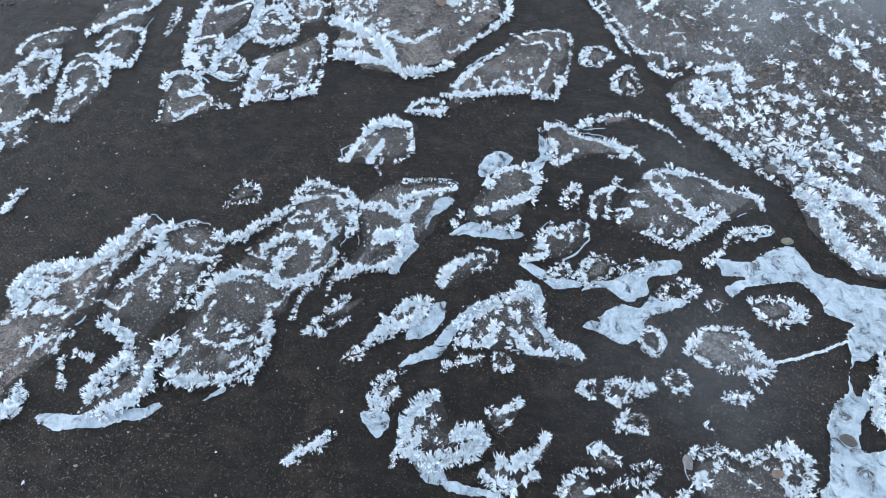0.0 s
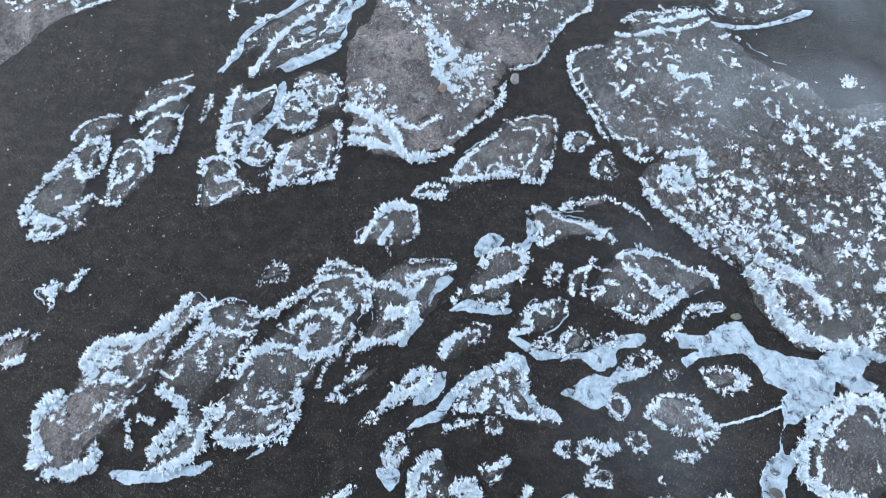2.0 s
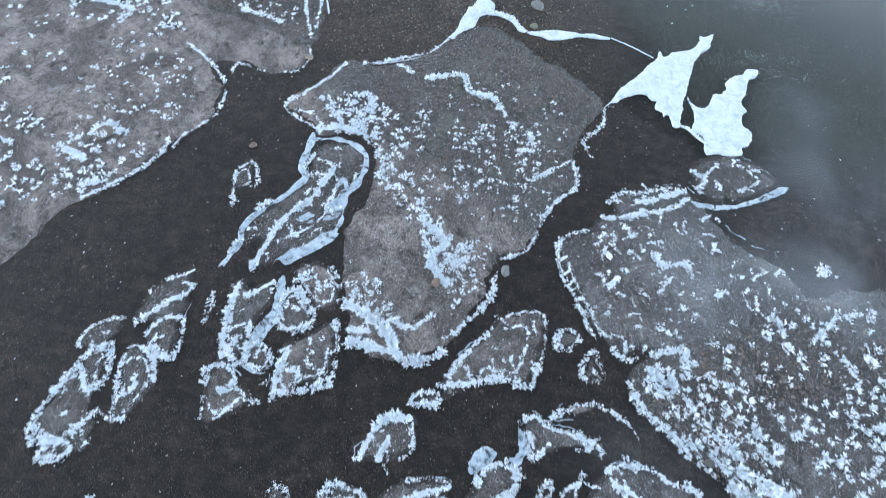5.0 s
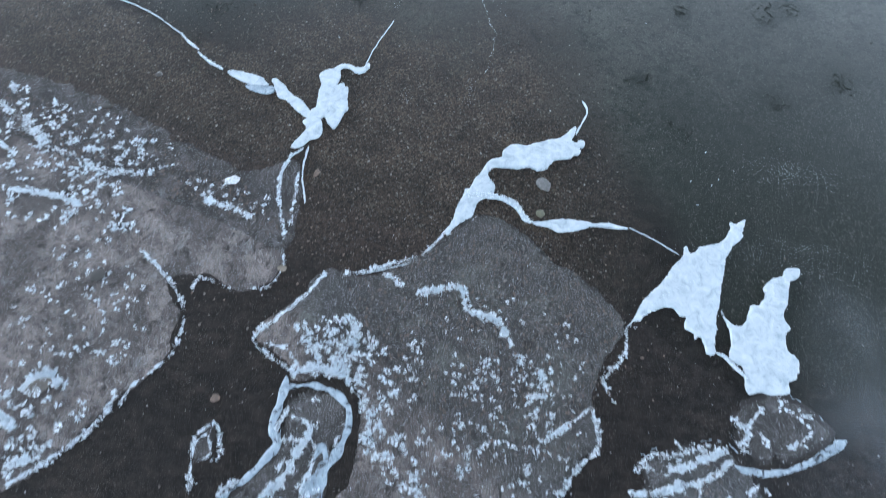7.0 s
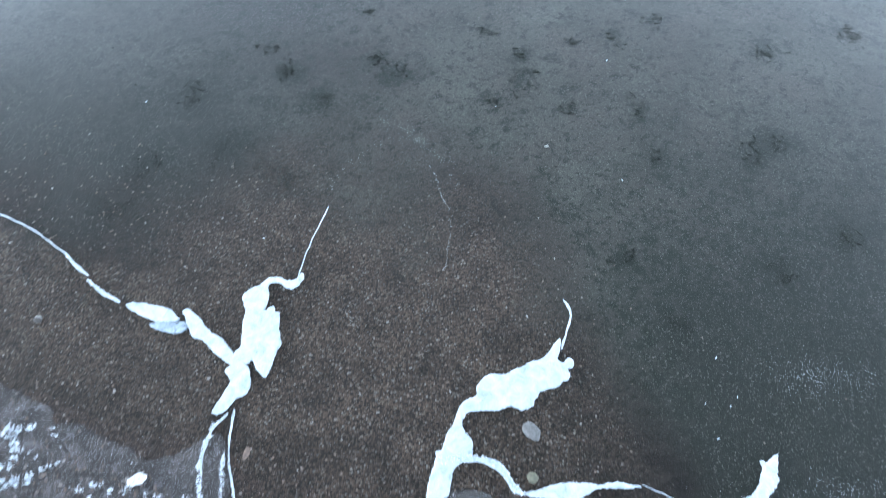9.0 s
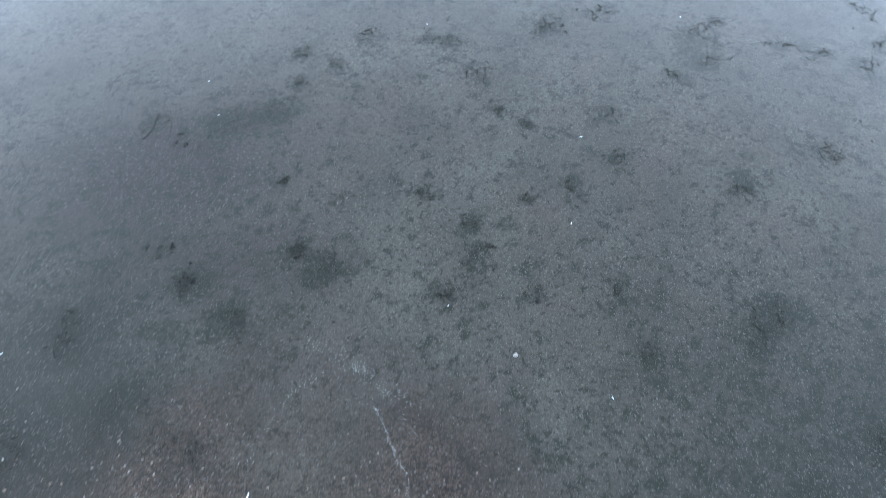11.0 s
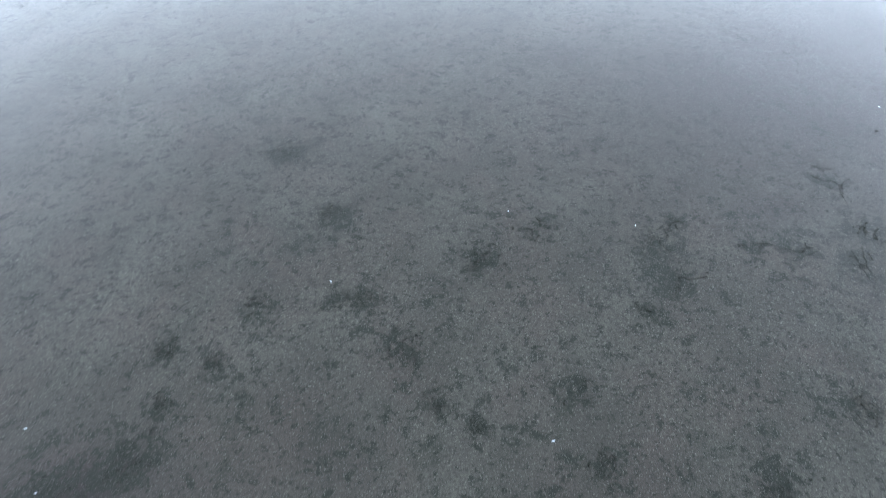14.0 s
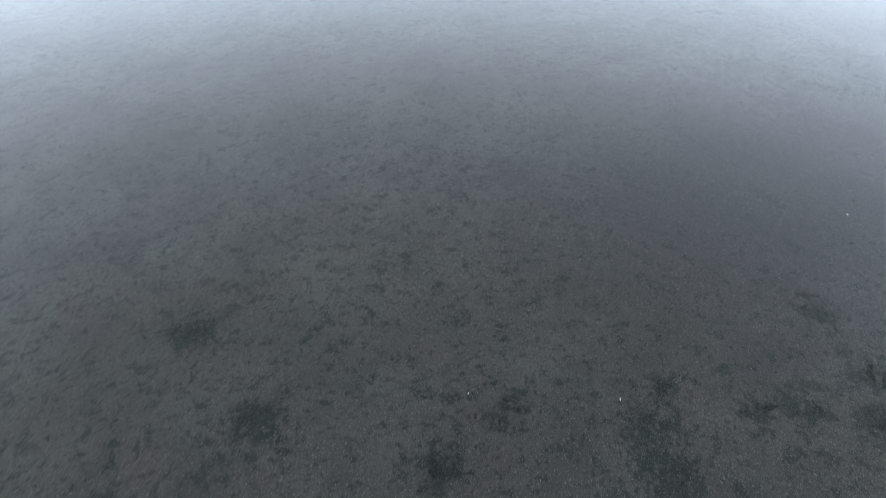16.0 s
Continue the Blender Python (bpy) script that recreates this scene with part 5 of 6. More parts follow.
isle = islet("sandy islet with frosted rim", 0.03, [(-3.04, -0.77), (-3.05, -0.63), (-2.96, -0.52), (-2.84, -0.54), (-2.82, -0.65), (-2.85, -0.72), (-2.92, -0.79)])
frost_ridge(isle, .035, [(-3.04, -0.63), (-2.94, -0.54), (-2.82, -0.55)])
frost_ridge(isle, .04, [(-2.93, -0.76), (-2.83, -0.67)])

isle = islet("long islet bordered by frost beside a frozen crack", 0.045, [(-2.22, 1), (-2.31, 1.5), (-2.3, 1.69), (-2.23, 1.75), (-2.15, 1.67), (-1.96, 1.79), (-1.91, 1.56), (-2.01, 1.36), (-2, 1.1), (-2.04, 1.03), (-2.16, 1)])
frost_ridge(isle, .045, [(-2.19, 1.05), (-2.26, 1.45), (-2.25, 1.7)])
frost_ridge(isle, .04, [(-2.25, 1.23), (-2.08, 1.03), (-2, 1.07), (-2.06, 1.39)])
frost_ridge(isle, .03, [(-2.18, 1.28), (-2.09, 1.34)])
frost_ridge(isle, .03, [(-2.16, 1.56), (-1.97, 1.76)])
frost_tufts(isle, 6, .7)

isle = islet("small islet ringed with frost", 0.035, [(-2.01, 1.18), (-1.9, 1.22), (-1.81, 1.13), (-1.77, 1.01), (-1.84, 0.97), (-1.96, 0.99)])
frost_ring(isle, .035)

isle = islet("tapering islet with frost ring and bare tail", 0.04, [(-2.26, 0.86), (-2.25, 0.96), (-2.14, 1.02), (-2.04, 0.97), (-1.9, 0.87), (-1.8, 0.82), (-1.8, 0.77), (-1.95, 0.63), (-2.11, 0.51), (-2.19, 0.55), (-2.23, 0.74)])
frost_ridge(isle, .035, [(-2.23, 0.82), (-2.26, 0.94), (-2.13, 0.99), (-2.02, 0.89), (-2.11, 0.77)])
frost_ridge(isle, .025, [(-1.85, 0.72), (-1.8, 0.77)])
frost_ridge(isle, .012, [(-2.17, 0.56), (-2.22, 0.74)])
frost_ridge(isle, .03, [(-2.03, 0.65), (-1.96, 0.7)])

isle = islet("bare-topped islet walled with thick frost", 0.05, [(-1.7, 0.78), (-1.76, 0.97), (-1.75, 1.22), (-1.6, 1.33), (-1.38, 1.52), (-1.31, 1.29), (-1.3, 1), (-1.45, 0.93), (-1.59, 0.83)])
frost_ridge(isle, .05, [(-1.69, 0.78), (-1.72, 0.99), (-1.68, 1.16)])
frost_ridge(isle, .06, [(-1.65, 0.84), (-1.44, 0.91), (-1.29, 0.99)])
frost_ridge(isle, .035, [(-1.28, 1.03), (-1.31, 1.28), (-1.38, 1.49)])
frost_ridge(isle, .04, [(-1.64, 1.02), (-1.58, 1.05), (-1.54, 0.98)])
frost_tufts(isle, 10, .7)

isle = islet("frosted hummock with a dark centre", 0.045, [(-1.86, 1.38), (-1.87, 1.66), (-1.75, 1.73), (-1.57, 1.56), (-1.55, 1.39), (-1.73, 1.33)])
frost_ring(isle, .055)
frost_ridge(isle, .03, [(-1.8, 1.57), (-1.67, 1.52)])

isle = islet("low sandy islet sprinkled with frost", 0.03, [(-1.88, 1.91), (-1.59, 2), (-1.42, 1.87), (-1.39, 1.57), (-1.59, 1.58), (-1.76, 1.75)])
frost_tufts(isle, 14, .8)
frost_ridge(isle, .02, [(-1.65, 1.88), (-1.56, 1.7)])

isle = islet("wide sandbank island sprinkled with frost tufts", 0.05, [(-2.42, 3.65), (-2.44, 3.79), (-2.17, 4.1), (-1.99, 4.43), (-1.66, 4.42), (-1.22, 4.66), (-0.9, 5.01), (-0.6, 5.22), (-0.25, 5.13), (0.05, 4.88), (0.38, 4.66), (0.68, 4.44), (0.82, 4.26), (0.76, 4.04), (0.66, 3.83), (0.54, 3.62), (0.55, 3.41), (0.57, 3.23), (0.39, 3.02), (0.25, 2.77), (0.12, 2.4), (-0.11, 2.27), (-0.14, 2.06), (-0.28, 1.71), (-0.47, 1.4), (-0.71, 1.28), (-0.82, 1.19), (-1.24, 1.29), (-1.32, 1.46), (-1.4, 1.83), (-1.52, 2.33), (-1.4, 2.68), (-1.43, 3.23), (-1.55, 3.38), (-1.78, 3.41), (-2.03, 3.31), (-2.1, 3.47)], (-0.5, 4.2, 0.0024, 0.004))
frost_ridge(isle, .03, [(-1.97, 4.39), (-2.16, 4.04), (-2.42, 3.74), (-2.38, 3.6), (-2.09, 3.46), (-1.99, 3.39)])
frost_ridge(isle, .018, [(-2.33, 3.65), (-2.13, 3.61), (-1.98, 3.46)])
frost_ridge(isle, .065, [(-1.26, 1.32), (-1.06, 1.32), (-0.84, 1.29), (-0.75, 1.24), (-0.54, 1.3), (-0.47, 1.38)])
frost_ridge(isle, .07, [(-1.34, 1.64), (-1.17, 1.59), (-0.96, 1.46), (-0.84, 1.31)])
frost_ridge(isle, .05, [(-1.26, 1.42), (-1.09, 1.45)])
frost_ridge(isle, .035, [(-0.48, 1.47), (-0.32, 1.64), (-0.17, 1.85), (-0.12, 2.15)])
frost_ridge(isle, .028, [(-0.11, 2.27), (0.12, 2.4), (0.24, 2.75), (0.38, 3), (0.53, 3.18), (0.48, 3.45)])
frost_ridge(isle, .03, [(0.1, 3.15), (0.29, 3.3), (0.48, 3.47)])
frost_ridge(isle, .05, [(-1.1, 4.28), (-0.92, 4.35), (-0.71, 4.4), (-0.64, 4.22), (-0.52, 4.15), (-0.36, 4.11), (-0.21, 3.9)])
frost_ridge(isle, .035, [(-1.79, 4.4), (-1.66, 4.43), (-1.45, 4.52), (-1.35, 4.59)])
frost_ridge(isle, .04, [(-1.43, 4.42), (-1.35, 4.43), (-1.25, 4.32)])
frost_ridge(isle, .025, [(-1.35, 4.57), (-1.1, 4.72), (-0.93, 4.98)])
frost_ridge(isle, .05, [(-2, 3.44), (-1.79, 3.49), (-1.56, 3.44)])
frost_ridge(isle, .022, [(0.88, 4.24), (0.78, 4.19), (0.77, 3.99), (0.69, 3.86), (0.57, 3.73), (0.6, 3.65), (0.66, 3.53)])
frost_ridge(isle, .035, [(0.03, 3.71), (0.1, 3.52), (-0.03, 3.5)])
frost_ridge(isle, .06, [(-0.8, 2.53), (-0.6, 2.35), (-0.71, 2.15), (-0.5, 1.93)])
frost_ridge(isle, .035, [(-0.94, 1.56), (-0.75, 1.52), (-0.59, 1.66)])
cobbles(isle, 4200, .007, .028, [(-1.73, 4.23), (-0.9, 4.98), (-0.5, 5.15), (0.1, 4.8), (0.76, 4.28), (0.5, 3.5), (0.38, 3.06), (-0.63, 2.91), (-1.39, 3.69)])
frost_tufts(isle, 213, .8, [(-2.11, 3.86), (-1.63, 4.02), (-1.15, 3.59), (-1.08, 3.14), (-1.47, 3.02), (-1.88, 3.41)])
frost_tufts(isle, 135, .8, [(-1.44, 3.09), (-1.07, 3.08), (-0.57, 2.46), (-0.35, 2.28), (-0.59, 1.94), (-0.85, 2.42), (-1.28, 2.86)])
frost_tufts(isle, 135, .6, [(-1.2, 3.87), (-0.19, 3.75), (0.18, 3.03), (-0.29, 2.61), (-0.94, 2.98)])
frost_tufts(isle, 76, .6, [(-0.63, 2.24), (-0.18, 2.52), (-0.23, 1.99), (-0.47, 1.72)])
frost_tufts(isle, 55, .7, [(-1.38, 1.92), (-1.15, 1.95), (-0.79, 1.49), (-1.26, 1.6)])
frost_tufts(isle, 55, .7, [(-0.19, 3.82), (0.14, 3.87), (0.17, 3.15), (-0.04, 3.24)])
frost_tufts(isle, 150, .45, [(-1.2, 4.3), (-0.2, 4.4), (0.4, 4.1), (0.45, 3.2), (0.1, 2.6), (-0.8, 2.7)])

isle = islet("icy islet with frost tufts and dark pools", 0.02, [(-2.42, 1.82), (-2.38, 2.09), (-2.36, 2.33), (-2.02, 2.79), (-2.03, 3.2), (-1.76, 3.34), (-1.52, 3.25), (-1.45, 3.01), (-1.51, 2.75), (-1.56, 2.32), (-1.76, 2.1), (-1.96, 1.95), (-2.19, 1.8), (-2.23, 2.11)])
frost_ridge(isle, .05, [(-2.19, 1.81), (-2.15, 2.09), (-2.04, 2.41), (-1.87, 2.61)])
frost_ridge(isle, .045, [(-1.83, 2.76), (-1.75, 3.05)])
frost_ridge(isle, .03, [(-2.05, 2.91), (-1.98, 3.14)])
frost_ridge(isle, .03, [(-1.97, 2.25), (-1.89, 2.21)])
frost_ridge(isle, .03, [(-2.44, 1.82), (-2.42, 2.05), (-2.36, 2.09)])
frost_ridge(isle, .04, [(-2.35, 2.42), (-2.23, 2.55)])
frost_tufts(isle, 14, .8, [(-2.21, 2), (-1.72, 3.18), (-1.62, 2.76), (-1.95, 2.1)])

isle = islet("grey pebble bank with a frosted lip", 0.05, [(0.4, 2.57), (0.4, 2.3), (0.56, 2.02), (0.72, 1.69), (0.91, 1.5), (1.08, 1.57), (1.3, 1.61), (1.91, 1.68), (2.6, 2.16), (2.41, 2.61), (1.97, 2.86), (1.72, 3.17), (1.47, 3.34), (1, 3.21), (0.82, 3.09), (0.85, 2.92), (0.67, 2.8), (0.64, 2.69)], (1.5, 2.9, 0.012, 0.006))
frost_ridge(isle, .03, [(0.66, 2.7), (0.41, 2.56), (0.41, 2.29), (0.57, 1.97), (0.71, 1.69)])
frost_ridge(isle, .016, [(0.46, 2.38), (0.55, 2.16), (0.69, 1.89), (0.78, 1.72), (0.95, 1.7), (0.97, 1.57)])
frost_ridge(isle, .025, [(0.86, 1.62), (0.95, 1.52), (1.08, 1.56)])
frost_ridge(isle, .045, [(0.76, 2.84), (1.03, 2.9), (1.39, 3.04), (1.57, 3.19)])
frost_ridge(isle, .02, [(0.81, 3.01), (0.94, 3.15), (1.14, 3.18), (1.4, 3.3)])
frost_ridge(isle, .04, [(1.09, 3.06), (1.4, 3.19), (1.55, 3.28)])
frost_ridge(isle, .035, [(1.21, 2.54), (1.3, 2.43), (1.49, 2.46), (1.55, 2.34)])
frost_ridge(isle, .025, [(1.2, 1.9), (1.34, 1.78)])
frost_ridge(isle, .03, [(0.93, 2.81), (1.07, 2.68)])
cobbles(isle, 900, .008, .03, [(0.69, 2.54), (1.4, 3.16), (1.82, 2.5), (1.53, 1.83), (0.95, 1.7)])
frost_tufts(isle, 60, .7)

isle = islet("wide gravel bank thickly strewn with frost", 0.06, [(0.98, 1.36), (1.04, 1.49), (1.21, 1.65), (1.4, 1.74), (1.59, 1.81), (2.09, 2.15), (2.46, 2.36), (3.46, 2.6), (4, 1.69), (3.5, 0.18), (2.42, 0.2), (2, 0.21), (1.84, 0.3), (1.7, 0.54), (1.67, 0.75), (1.45, 0.85), (1.31, 1), (1.09, 1.13)], (2.4, 2.0, 0.002, 0.014))
frost_ridge(isle, .05, [(0.99, 1.37), (1.08, 1.16), (1.3, 1), (1.44, 0.85)])
frost_ridge(isle, .09, [(1.71, 0.72), (1.82, 0.61), (1.87, 0.41), (2.02, 0.27), (2.36, 0.27)])
frost_ridge(isle, .05, [(1.48, 0.83), (1.62, 0.75)])
frost_ridge(isle, .08, [(1.77, 0.82), (2.04, 0.69), (2.22, 0.47)])
frost_ridge(isle, .045, [(1.16, 1.59), (1.41, 1.68), (1.52, 1.57)])
frost_ridge(isle, .05, [(1.14, 1.48), (1.35, 1.33)])
frost_ridge(isle, .045, [(2.16, 2.13), (2.26, 1.94)])
frost_ridge(isle, .05, [(1.66, 1.76), (1.85, 2.01)])
frost_ridge(isle, .035, [(2.45, 1.87), (2.68, 2.13), (2.93, 2.23)])
frost_ridge(isle, .04, [(1.93, 2.42), (2.02, 2.19)])
frost_tufts(isle, 165, 1, [(1.07, 1.36), (1.41, 1.68), (1.98, 1.32), (1.99, 0.28), (1.69, 0.71), (1.33, 1.01)])
cobbles(isle, 900, .01, .034, [(1.37, 1.68), (2.07, 2.14), (2.81, 2.33), (3.22, 1.73), (2.37, 1.39), (1.58, 1.3)])
cobbles(isle, 900, .008, .03, [(1.11, 1.17), (1.61, 1.67), (2.21, 0.39), (1.88, 0.5)])
frost_tufts(isle, 180, 1, [(1.53, 1.71), (2.07, 2.14), (3.03, 2.31), (3.04, 1.03), (2.53, 0.3), (2.02, 0.29), (1.96, 1.22)])

isle = islet("wide sandy bank dusted with frost", 0.05, [(-5.29, 1.09), (-3.95, 2.24), (-3.66, 2.55), (-3.42, 2.95), (-3.22, 3.16), (-3.08, 3.45), (-3.14, 3.85), (-3.34, 4.1), (-3.12, 4.15), (-3.04, 4.2), (-2.75, 4.07), (-2.47, 4.18), (-2.38, 4.46), (-2.47, 4.62), (-3.06, 4.86), (-4.03, 5.15), (-5.82, 5.71), (-8.28, 6.44), (-12.85, 6.67), (-12.14, 2.9)])
frost_ridge(isle, .035, [(-3.95, 2.28), (-3.65, 2.56), (-3.43, 2.9), (-3.44, 3.09)])
frost_ridge(isle, .022, [(-3.35, 2.98), (-3.3, 3.15), (-3.09, 3.45), (-3.13, 3.84), (-3.4, 4.14), (-3.76, 4.39)])
frost_ridge(isle, .02, [(-3.12, 4.04), (-3.09, 4.18), (-2.77, 4.1)])
frost_ridge(isle, .01, [(-2.6, 4.12), (-2.44, 4.2), (-2.38, 4.4), (-2.44, 4.57)])
frost_ridge(isle, .08, [(-5.9, 5.88), (-5.56, 5.72), (-5.21, 5.46)])
frost_ridge(isle, .05, [(-5.2, 5.43), (-4.89, 5.37), (-4.53, 5.23)])
frost_ridge(isle, .07, [(-4.52, 5.22), (-4.28, 5.22), (-3.97, 5.24)])
frost_ridge(isle, .05, [(-6.23, 5.86), (-5.97, 5.95), (-5.72, 5.67), (-5.38, 5.59), (-5.13, 5.42)])
frost_ridge(isle, .035, [(-5.99, 5.43), (-5.74, 5.41), (-5.44, 5.28)])
frost_ridge(isle, .05, [(-5.3, 4.86), (-5.05, 4.86), (-4.73, 4.84), (-4.51, 4.76)])
frost_ridge(isle, .03, [(-3.51, 5.04), (-3.69, 5.05)])
frost_ridge(isle, .06, [(-4.19, 2.99), (-4.03, 3.15), (-3.9, 3.03)])
frost_ridge(isle, .06, [(-4.43, 2.82), (-4.08, 2.69)])
frost_ridge(isle, .05, [(-4.02, 2.4), (-3.8, 2.51)])
frost_tufts(isle, 150, .8, [(-5.74, 5.58), (-4.32, 5.17), (-3.76, 4.51), (-4.26, 4.38), (-5.19, 4.57)])
frost_tufts(isle, 120, .6, [(-4.54, 4.41), (-3.79, 4.2), (-3.3, 3.76), (-3.5, 3.27), (-4.12, 3.14), (-4.66, 3.58)])
frost_tufts(isle, 135, .9, [(-5.72, 3.22), (-4.17, 3.23), (-3.54, 2.94), (-3.96, 2.29), (-4.69, 2.03)])
frost_tufts(isle, 120, .8, [(-8.21, 5.46), (-5.74, 5.58), (-4.66, 3.58), (-6.09, 3.38)])

isle = islet("brown gravel apron with frosted pebbles along a lake", 0.03, [(-2.44, 4.45), (-2.96, 4.58), (-3.9, 4.84), (-5.59, 5.27), (-7.93, 5.95), (-9.47, 7.08), (-7.12, 6.81), (-6.28, 6.55), (-4.9, 6.17), (-3.75, 5.69), (-3.01, 5.45), (-2.58, 5.62), (-2.37, 4.98)], (-3, 6.3, 0.0, 0.014))
cobbles(isle, 1600, .008, .03, [(-2.39, 4.59), (-3.03, 4.78), (-3.98, 5.05), (-5.74, 5.57), (-8.17, 6.3), (-9.44, 7.06), (-7.1, 6.8), (-6.27, 6.54), (-4.89, 6.16), (-3.75, 5.68), (-3.01, 5.44), (-2.58, 5.62), (-2.37, 4.98)])
frost_ridge(isle, .06, [(-4.8, 5.47), (-4.6, 5.46)])
frost_ridge(isle, .05, [(-3.39, 5.08), (-3.27, 4.99), (-3.01, 4.95), (-2.81, 4.87)])
frost_ridge(isle, .02, [(-2.45, 4.7), (-2.68, 5.34), (-2.64, 5.72)])
frost_ridge(isle, .015, [(-2.52, 5.51), (-2.43, 4.84)])
frost_tufts(isle, 90, .7, [(-6.13, 6.29), (-4.31, 5.71), (-3.75, 5.19), (-5.33, 5.49)])
frost_tufts(isle, 60, .8, [(-6.13, 6.29), (-4.83, 6.04), (-3.71, 5.57), (-3.75, 5.19), (-5.36, 5.56)])
cobbles(isle, 2200, .008, .032, [(-6.08, 6.2), (-4.73, 5.81), (-2.94, 5.24), (-2.45, 4.7), (-4, 5.09), (-5.75, 5.58)])
frost_tufts(isle, 30, .6, [(-3.8, 5.33), (-2.68, 5.13), (-2.59, 4.81), (-3.34, 5.04)])

isle = islet("lone islet of frosted grit in the stream", 0.03, [(-0.84, -1.26), (-0.82, -1.19), (-0.74, -1.11), (-0.63, -1.06), (-0.6, -1.09), (-0.69, -1.18), (-0.76, -1.27)])
frost_ridge(isle, .045, [(-0.82, -1.25), (-0.78, -1.2), (-0.67, -1.12)])
frost_ridge(isle, .025, [(-0.67, -1.13), (-0.62, -1.07)])

isle = islet("dark gravel tongue reaching into the lake", 0.02, [(1.6, 3.57), (1.93, 3.8), (2.21, 3.75), (2.44, 3.51), (2.18, 3.3), (1.86, 3.19), (1.64, 3.28)])
frost_ridge(isle, .03, [(1.61, 3.52), (1.73, 3.44), (1.67, 3.31)])
frost_ridge(isle, .03, [(1.73, 3.47), (1.88, 3.65)])
ice_plate("pale ice shelf under the islet", [(-2.01, -1.25), (-1.89, -1.27), (-1.6, -1.19), (-1.47, -1.11), (-1.47, -1.08), (-1.65, -1.14), (-1.82, -1.19), (-2.01, -1.22)])
ice_plate("sliver of pale ice on sand", [(-1.28, -1.03), (-1.19, -0.97), (-1.22, -0.95), (-1.25, -0.99)])
ice_plate("pale ice tongue between islets", [(-0.46, 0.09), (-0.4, 0.27), (-0.28, 0.32), (-0.3, 0.24), (-0.37, 0.17), (-0.41, 0.07)])
ice_plate("pale ice tongue at the islet foot", [(-0.55, -0.22), (-0.52, -0.13), (-0.45, -0.03), (-0.41, -0.04), (-0.48, -0.15), (-0.5, -0.22)])
ice_plate("pale blue ice skirt on an islet", [(-0.14, 0.49), (-0.15, 0.59), (-0.07, 0.7), (0.04, 0.66), (-0.01, 0.58)])
ice_plate("pale ice apron along the stream", [(-0.26, 0.08), (-0.15, 0.17), (-0.03, 0.15), (0.14, 0.15), (0.13, 0.12), (0.01, 0.09), (-0.14, 0.09)])
ice_plate("curved strip of pale ice", [(0.1, 0.61), (0.19, 0.69), (0.17, 0.86), (0.27, 0.75), (0.23, 0.65), (0.16, 0.56)])
ice_plate("pale ice apron at an islet foot", [(-0.39, -0.55), (-0.29, -0.39), (-0.22, -0.33), (-0.22, -0.45), (-0.3, -0.55)])
ice_plate("pale ice shelf along the gravel", [(0.14, -0.04), (0.27, -0.05), (0.32, -0.1), (0.45, -0.09), (0.48, -0.12), (0.38, -0.16), (0.29, -0.13)])
ice_plate("long curved ice strip with a wide foot", [(-0.39, -0.71), (-0.36, -0.66), (-0.25, -0.58), (-0.19, -0.47), (-0.08, -0.33), (0.02, -0.28), (-0.01, -0.33), (-0.12, -0.47), (-0.19, -0.61), (-0.3, -0.68)])
ice_plate("curled ice strip along the islet", [(0.13, -0.16), (0.24, -0.15), (0.29, -0.22), (0.29, -0.36), (0.38, -0.45), (0.47, -0.47), (0.41, -0.51), (0.32, -0.46), (0.25, -0.37), (0.22, -0.24)])
ice_plate("rounded pale ice tongue on sand", [(-0.52, -0.96), (-0.41, -0.94), (-0.38, -0.99), (-0.42, -1.06), (-0.5, -1.01)])
ice_plate("ragged ice skirt on the round islet", [(-0.34, -0.93), (-0.31, -1.11), (-0.24, -1.12), (-0.24, -1.07), (-0.29, -1)])
ice_plate("crumpled pale ice tongue", [(-0.25, -1.13), (-0.16, -1.21), (-0.06, -1.21), (-0.1, -1.15), (-0.15, -1.12)])
ice_plate("low ice ledge by the stream", [(-0.08, -1.2), (0.08, -1.2), (0.18, -1.21), (0.17, -1.23), (0.06, -1.24), (-0.06, -1.23)])
ice_plate("branching pale ice sheet on the channel", [(0.49, -0.15), (0.53, -0.09), (0.64, -0.06), (0.73, -0.0), (0.82, 0.05), (0.91, 0.11), (1.02, 0.12), (0.99, 0.04), (0.88, 0.01), (0.83, -0.04), (0.84, -0.1), (0.79, -0.14), (0.73, -0.17), (0.65, -0.13), (0.58, -0.11)])
ice_plate("pale ice sheet with a ragged hem", [(0.5, -0.35), (0.54, -0.31), (0.6, -0.31), (0.58, -0.28), (0.64, -0.22), (0.7, -0.19), (0.79, -0.19), (0.85, -0.12), (0.91, -0.14), (1.0, -0.11), (1.02, -0.14), (0.95, -0.19), (0.88, -0.21), (0.83, -0.25), (0.82, -0.3), (0.76, -0.39), (0.69, -0.41), (0.63, -0.38), (0.57, -0.36)])
ice_plate("frosted ice sheet joining the channels", [(1.16, 0.15), (1.24, 0.17), (1.31, 0.18), (1.4, 0.18), (1.45, 0.23), (1.51, 0.27), (1.59, 0.31), (1.66, 0.31), (1.7, 0.25), (1.75, 0.17), (1.85, 0.15), (1.97, 0.13), (2.2, 0.12), (2.14, -0.14), (1.97, -0.13), (1.87, -0.09), (1.77, -0.06), (1.74, 0.0), (1.7, 0.06), (1.64, 0.1), (1.55, 0.09), (1.45, 0.05), (1.36, 0.02), (1.28, -0.05), (1.25, 0.0), (1.3, 0.04), (1.39, 0.08), (1.47, 0.12), (1.34, 0.08), (1.24, 0.08), (1.22, 0.13)])
